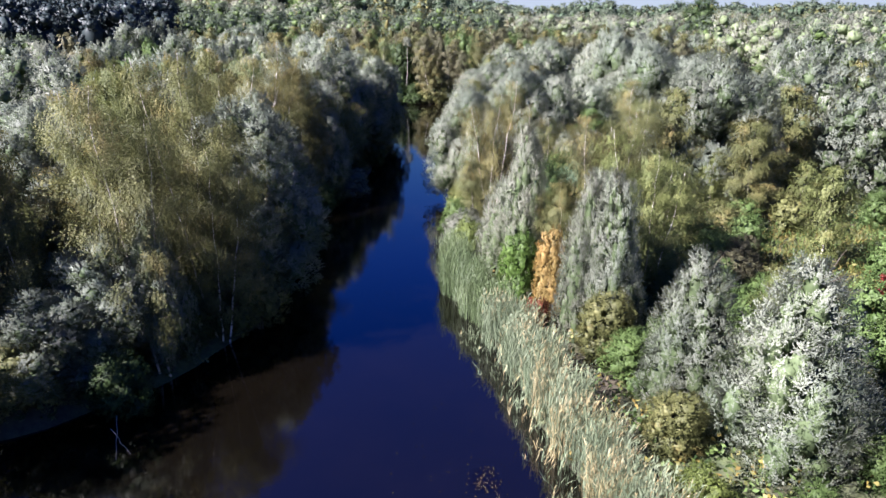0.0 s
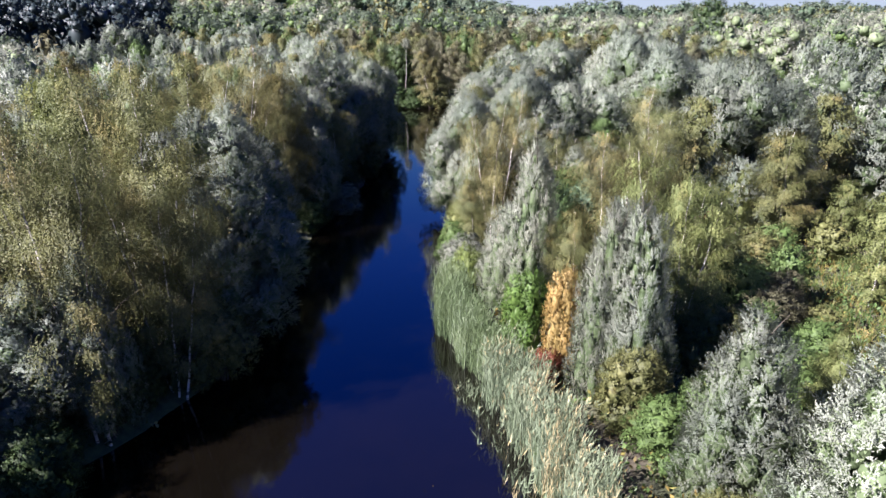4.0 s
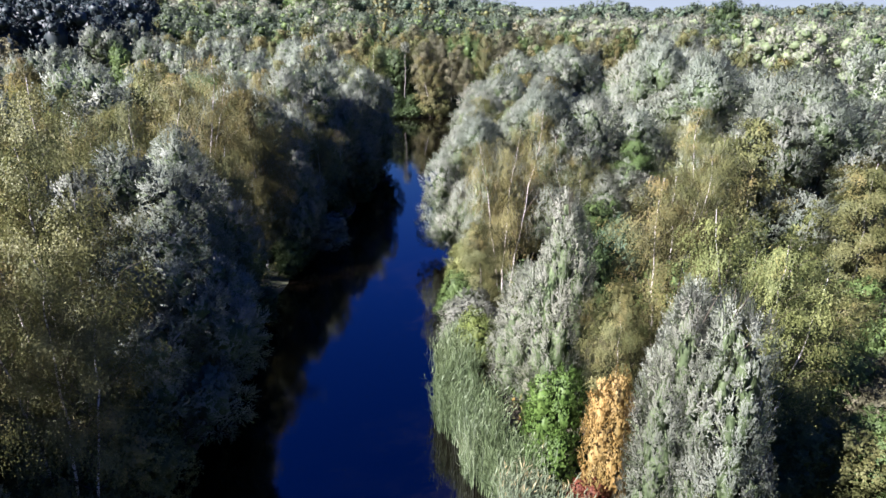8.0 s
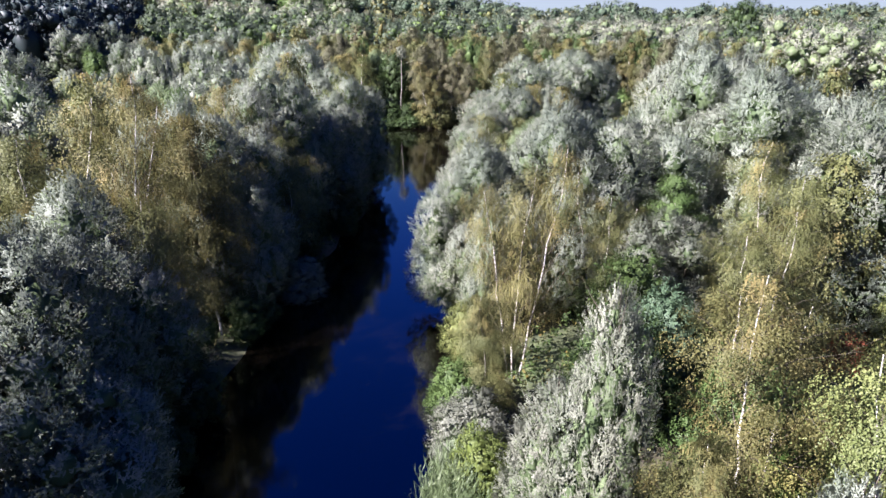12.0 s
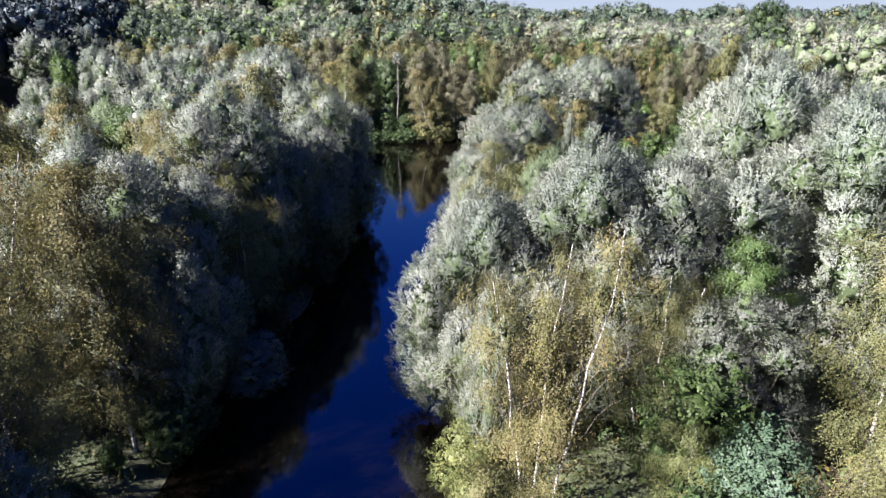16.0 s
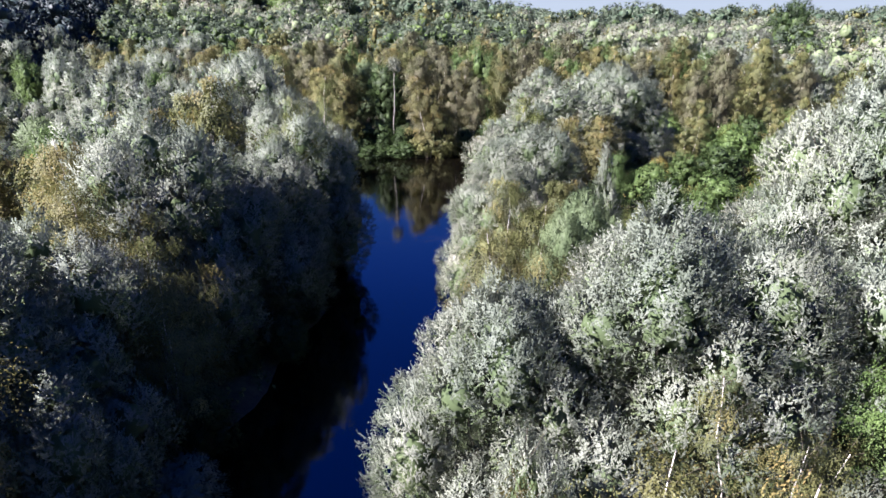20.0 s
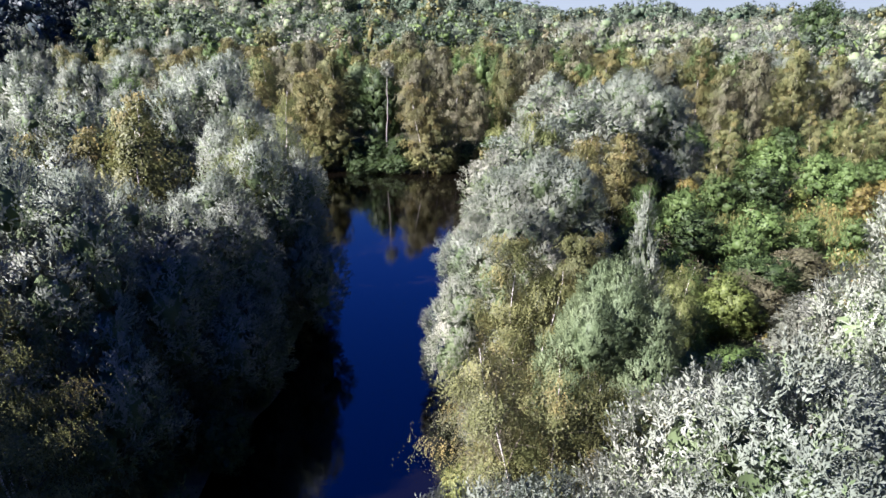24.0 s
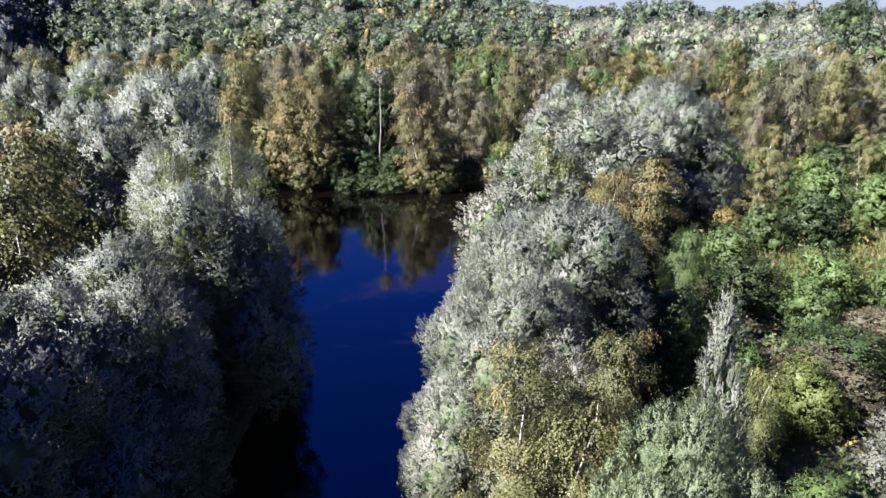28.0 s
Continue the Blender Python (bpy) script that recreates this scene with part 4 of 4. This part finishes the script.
fx, fy = far_pts[:, 0], far_pts[:, 1]
field = np.array([noise.noise((x * 0.03, y * 0.03, 1.7)) + 0.6 * noise.noise((x * 0.11, y * 0.11, 5.1)) for x, y in far_pts])
toss = np.random.default_rng(5).random(len(far_pts))
dark = (fx < -53) & (fy > 122) & (fy < 185) & (fx > -140) & (fx < -0.36 * fy - 2)
silver = ~dark & (field > 0.02) & (fy < 235) & (toss < 0.8) & ((fx > 18) | (fx < -20))
green = ~dark & ~silver & ((field < -0.18) | (fy > 240) & (toss < 0.55))
brown = ~dark & ~silver & ~green & (toss < 0.42)
olive = ~dark & ~silver & ~green & ~brown
near = fy < 225
# the hillside's shadow is in these leaves' near-black colour
woods("dark_woods", far_pts[dark], 12, 16.5, 0.22, [HILL_SHADE], "dense dark wood on the hillside", 31, shoots=260, size=0.55, width=0.32)
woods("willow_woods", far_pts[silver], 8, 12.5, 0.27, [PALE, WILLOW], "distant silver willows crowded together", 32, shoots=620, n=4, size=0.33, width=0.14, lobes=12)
# haze of distance is painted here as greyed and bluish leaf tones
woods("green_woods", far_pts[green & near], 8, 12.5, 0.24, [HAZY, GREEN], "distant green broad-leaved wood with haze in its leaf colour", 33, shoots=400, lobes=10, size=0.45, width=0.22)
woods("green_woods", far_pts[green & ~near], 8, 15, 0.30, [HAZY, BLUISH], "far wood on the skyline, bluish-green from haze put into the leaf colour", 34, shoots=240, size=0.8, width=0.4, lobes=12)
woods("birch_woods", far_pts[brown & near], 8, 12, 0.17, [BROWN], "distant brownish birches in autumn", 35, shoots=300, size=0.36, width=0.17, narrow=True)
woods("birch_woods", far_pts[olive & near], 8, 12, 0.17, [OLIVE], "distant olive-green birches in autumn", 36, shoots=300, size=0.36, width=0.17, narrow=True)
woods("birch_woods", far_pts[(olive | brown) & ~near], 8, 14.5, 0.26, [HAZY, OLIVE], "far mixed autumn wood, haze put into its leaf colour", 37, shoots=240, size=0.8, width=0.4, lobes=12)
for x, y, h, r, tone in ((64.2, 166.8, 16.0, 4.2, "DARK"), (-47, 236, 18, 6, "DARK"), (-38, 240, 17.5, 6, "BLUISH"), (-55, 232, 17, 6, "DARK"), (-41, 226, 14, 5.5, "GREEN"), (-30, 236, 16.5, 5.5, "DARK")):
    plant("broad", x, y, h, r, tone)
for x, y, h, r in ((47.7, 146, 11.2, 4.4), (44, 140, 10.2, 4.2), (51, 156, 11, 4.6), (40, 136, 9.4, 4), (36, 142, 9, 4), (30, 132, 8.6, 3.8), (26, 122, 8.4, 3.6)):
    plant("willow", x, y, h, r, "", mid=True)


# ---- undergrowth, reeds and small things ----
def carpet(name, pts, mats, label, seed, n=4, size=0.22, width=0.13, rise=0.5, spread=0.9, length=0.5, tall=0.8):
    rng = np.random.default_rng(seed)
    z = height(pts[:, 0], pts[:, 1]) + rng.random(len(pts)) ** 1.5 * tall
    P = np.column_stack([pts, z])
    D = unit(rng.normal(0, 0.6, P.shape) + [0, 0, rise])
    v, f = leaves(rng, P, D, length * rng.uniform(0.6, 1.4, len(P)), n, size, width, spread)
    idx = np.repeat(rng.integers(0, len(mats), len(P)), n)
    tagged(new(name, mesh_from(name, v, f, mats, idx)), label, "plants", kind="stuff")


rng = np.random.default_rng(77)
pts = np.column_stack([rng.uniform(2, 42, 36000), rng.uniform(-26, 110, 36000)])
d = inland(pts[:, 0], pts[:, 1])
pts = pts[(d > 0.2) & (rng.random(len(pts)) < np.clip(1.3 - d / 40, 0.3, 1))]
mask = np.array([meadow(x, y) for x, y in pts])
carpet("undergrowth", pts[~mask], [GREEN, OLIVE, GREEN, BRACKEN, DARK], "low tangled undergrowth of herbs and brambles", 61)
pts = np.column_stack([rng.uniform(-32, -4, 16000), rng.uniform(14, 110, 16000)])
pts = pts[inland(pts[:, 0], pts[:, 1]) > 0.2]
# mostly dark green leaves: the shade below the birches as colour
carpet("undergrowth", pts, [DARK, DARK, OLIVE], "low undergrowth below the birches, shade put into its dark green", 62)
for x0, x1, y0, y1, k, mats, label in ((19, 36, 83, 97, 9000, [BRACKEN, OLIVE, GREEN, OLIVE, GREEN], "rough meadow of rusty and yellow-green grass"), (15, 30, 26, 42, 7000, [OLIVE, LEMON, BRACKEN, GREEN], "sunny clearing of rough yellow-green grass"), (-68, -36, 97, 124, 7000, [STRAW, LEMON, STRAW, BRACKEN], "dry straw-coloured meadow")):
    pts = np.column_stack([rng.uniform(x0, x1, k), rng.uniform(y0, y1, k)])
    carpet("meadow_grass", pts, mats, label, int(k + x0), n=4, size=0.4, width=0.05, rise=1.5, spread=0.35, length=0.3, tall=0.25)


def reeds(pts, seed, label, h0=1.7, h1=2.6, mats=(REED, STRAW)):
    """Reed stems with long arching blades; some dry and tan."""
    rng = np.random.default_rng(seed)
    z = np.minimum(height(pts[:, 0], pts[:, 1]), 0.6)
    P = np.column_stack([pts, np.maximum(z, -0.5)])
    H = rng.uniform(h0, h1, len(P))
    D = unit(rng.normal(0, 0.10, P.shape) + [0.05, 0.0, 1])
    lean = P + D * H[:, None]
    across = unit(np.cross(D, rng.normal(size=P.shape))) * 0.014
    sv = np.stack([P - across, P + across, lean + across * 0.3, lean - across * 0.3], 1).reshape(-1, 3)
    sf = np.arange(len(sv)).reshape(-1, 4)
    bv, bf = leaves(rng, P + D * (H * 0.2)[:, None], D, H * 0.8, 5, 0.48, 0.026, 0.4)
    pv, pf = leaves(rng, lean - D * 0.1, unit(D + [0.25, 0, 0]), 0.2, 2, 0.2, 0.03, 0.2)
    dry = (np.array([noise.noise((x * 0.6, y * 0.6, 3.3)) for x, y in pts]) + rng.normal(0, 0.25, len(P)) > 0.42).astype(int)
    v, f = joined([(sv, sf), (bv, bf), (pv, pf)])
    idx = np.concatenate([dry, np.repeat(dry, 5), np.repeat((dry + (rng.random(len(P)) < 0.2)) % 2, 2)])
    tagged(new("reeds", mesh_from("reeds", v, f, list(mats), idx)), label, "reeds", kind="stuff")


def reed_points(k, y0, y1, inner, outer, seed):
    rng = np.random.default_rng(seed)
    y = rng.uniform(y0, y1, k)
    x = np.interp(y, RIGHT[:, 0], RIGHT[:, 1]) + rng.uniform(inner, outer, k) + 0.25 * np.sin(y * 2.1)
    return np.column_stack([x, y])


reeds(reed_points(4600, 5, 30, -0.15, 1.25, 81), 82, "dense grey-green and tan reed bed along the water's edge")
reeds(reed_points(2200, 30, 41, -0.2, 1.1, 83), 84, "green reeds at the point of the bank", mats=(UPPER, REED))
reeds(reed_points(90, 17, 30, -1.3, -0.2, 85), 86, "sparse reed shoots standing in the shallow water", 0.5, 1.1)


def stick(name, pts, radii, mat, label, category):
    v, f = tube(pts, radii, 6)
    return tagged(new(name, mesh_from(name, v, f, [mat], smooth=True)), label, category)


r9 = np.random.default_rng(9)
stick("fallen_branch", bent(r9, (-12.6, 21.6, 0.6), (-11.3, 20.5, -0.1), 8, 0.05), np.linspace(0.014, 0.006, 8), DEAD_BARK, "bare bleached branch dipping into the water", "branch")
stick("fallen_branch", bent(r9, (-12.6, 22.2, 0.7), (-11.8, 19.9, -0.1), 8, 0.06), np.linspace(0.016, 0.007, 8), DEAD_BARK, "thin bare branch lying over the water", "branch")

# the pale snag on the far bank
snag = tagged(new("dead_tree"), "pale bare birch snag with a small grey crown", "tree")
v, f = tube(bent(r9, (0, 0, -0.3), (0.15, 0, 9.6), 12, 0.012), np.linspace(0.065, 0.03, 12), 8)
part("trunk", mesh_from("trunk", v, f, [DEAD_BARK], smooth=True), snag)
cr = lobed_willow(99, 3.0, 1.2, [PALE], 0.16, 8, 6, 5, 0.14, 0.05, k=14)[-1][1]
part("crown", cr, snag).matrix_basis = pose(0.15, 0, 8.2) @ Matrix.Diagonal((0.6, 0.6, 0.6, 1))
snag.matrix_basis = pose(-4.4, 114.2, float(height(-4.4, 114.2)))

# leaves floating on the water
r10 = np.random.default_rng(10)
k = 80
fp = np.column_stack([r10.normal(1.9, 0.38, k), r10.normal(19.0, 0.45, k), np.full(k, 0.006)])
fp = np.concatenate([fp, np.column_stack([r10.uniform(-2, 3, 25), r10.uniform(17, 24, 25), np.full(25, 0.006)])])
a = r10.uniform(0, 6.28, len(fp))
u = np.column_stack([np.cos(a), np.sin(a), 0 * a]) * 0.022
w = np.column_stack([-np.sin(a), np.cos(a), 0 * a]) * 0.013
v = np.stack([fp - u, fp + w, fp + u, fp - w], 1).reshape(-1, 3)
tagged(new("floating_leaves", mesh_from("floating_leaves", v, np.arange(len(v)).reshape(-1, 4), [BRACKEN])), "fallen leaves floating on the dark water", "leaves", kind="stuff")
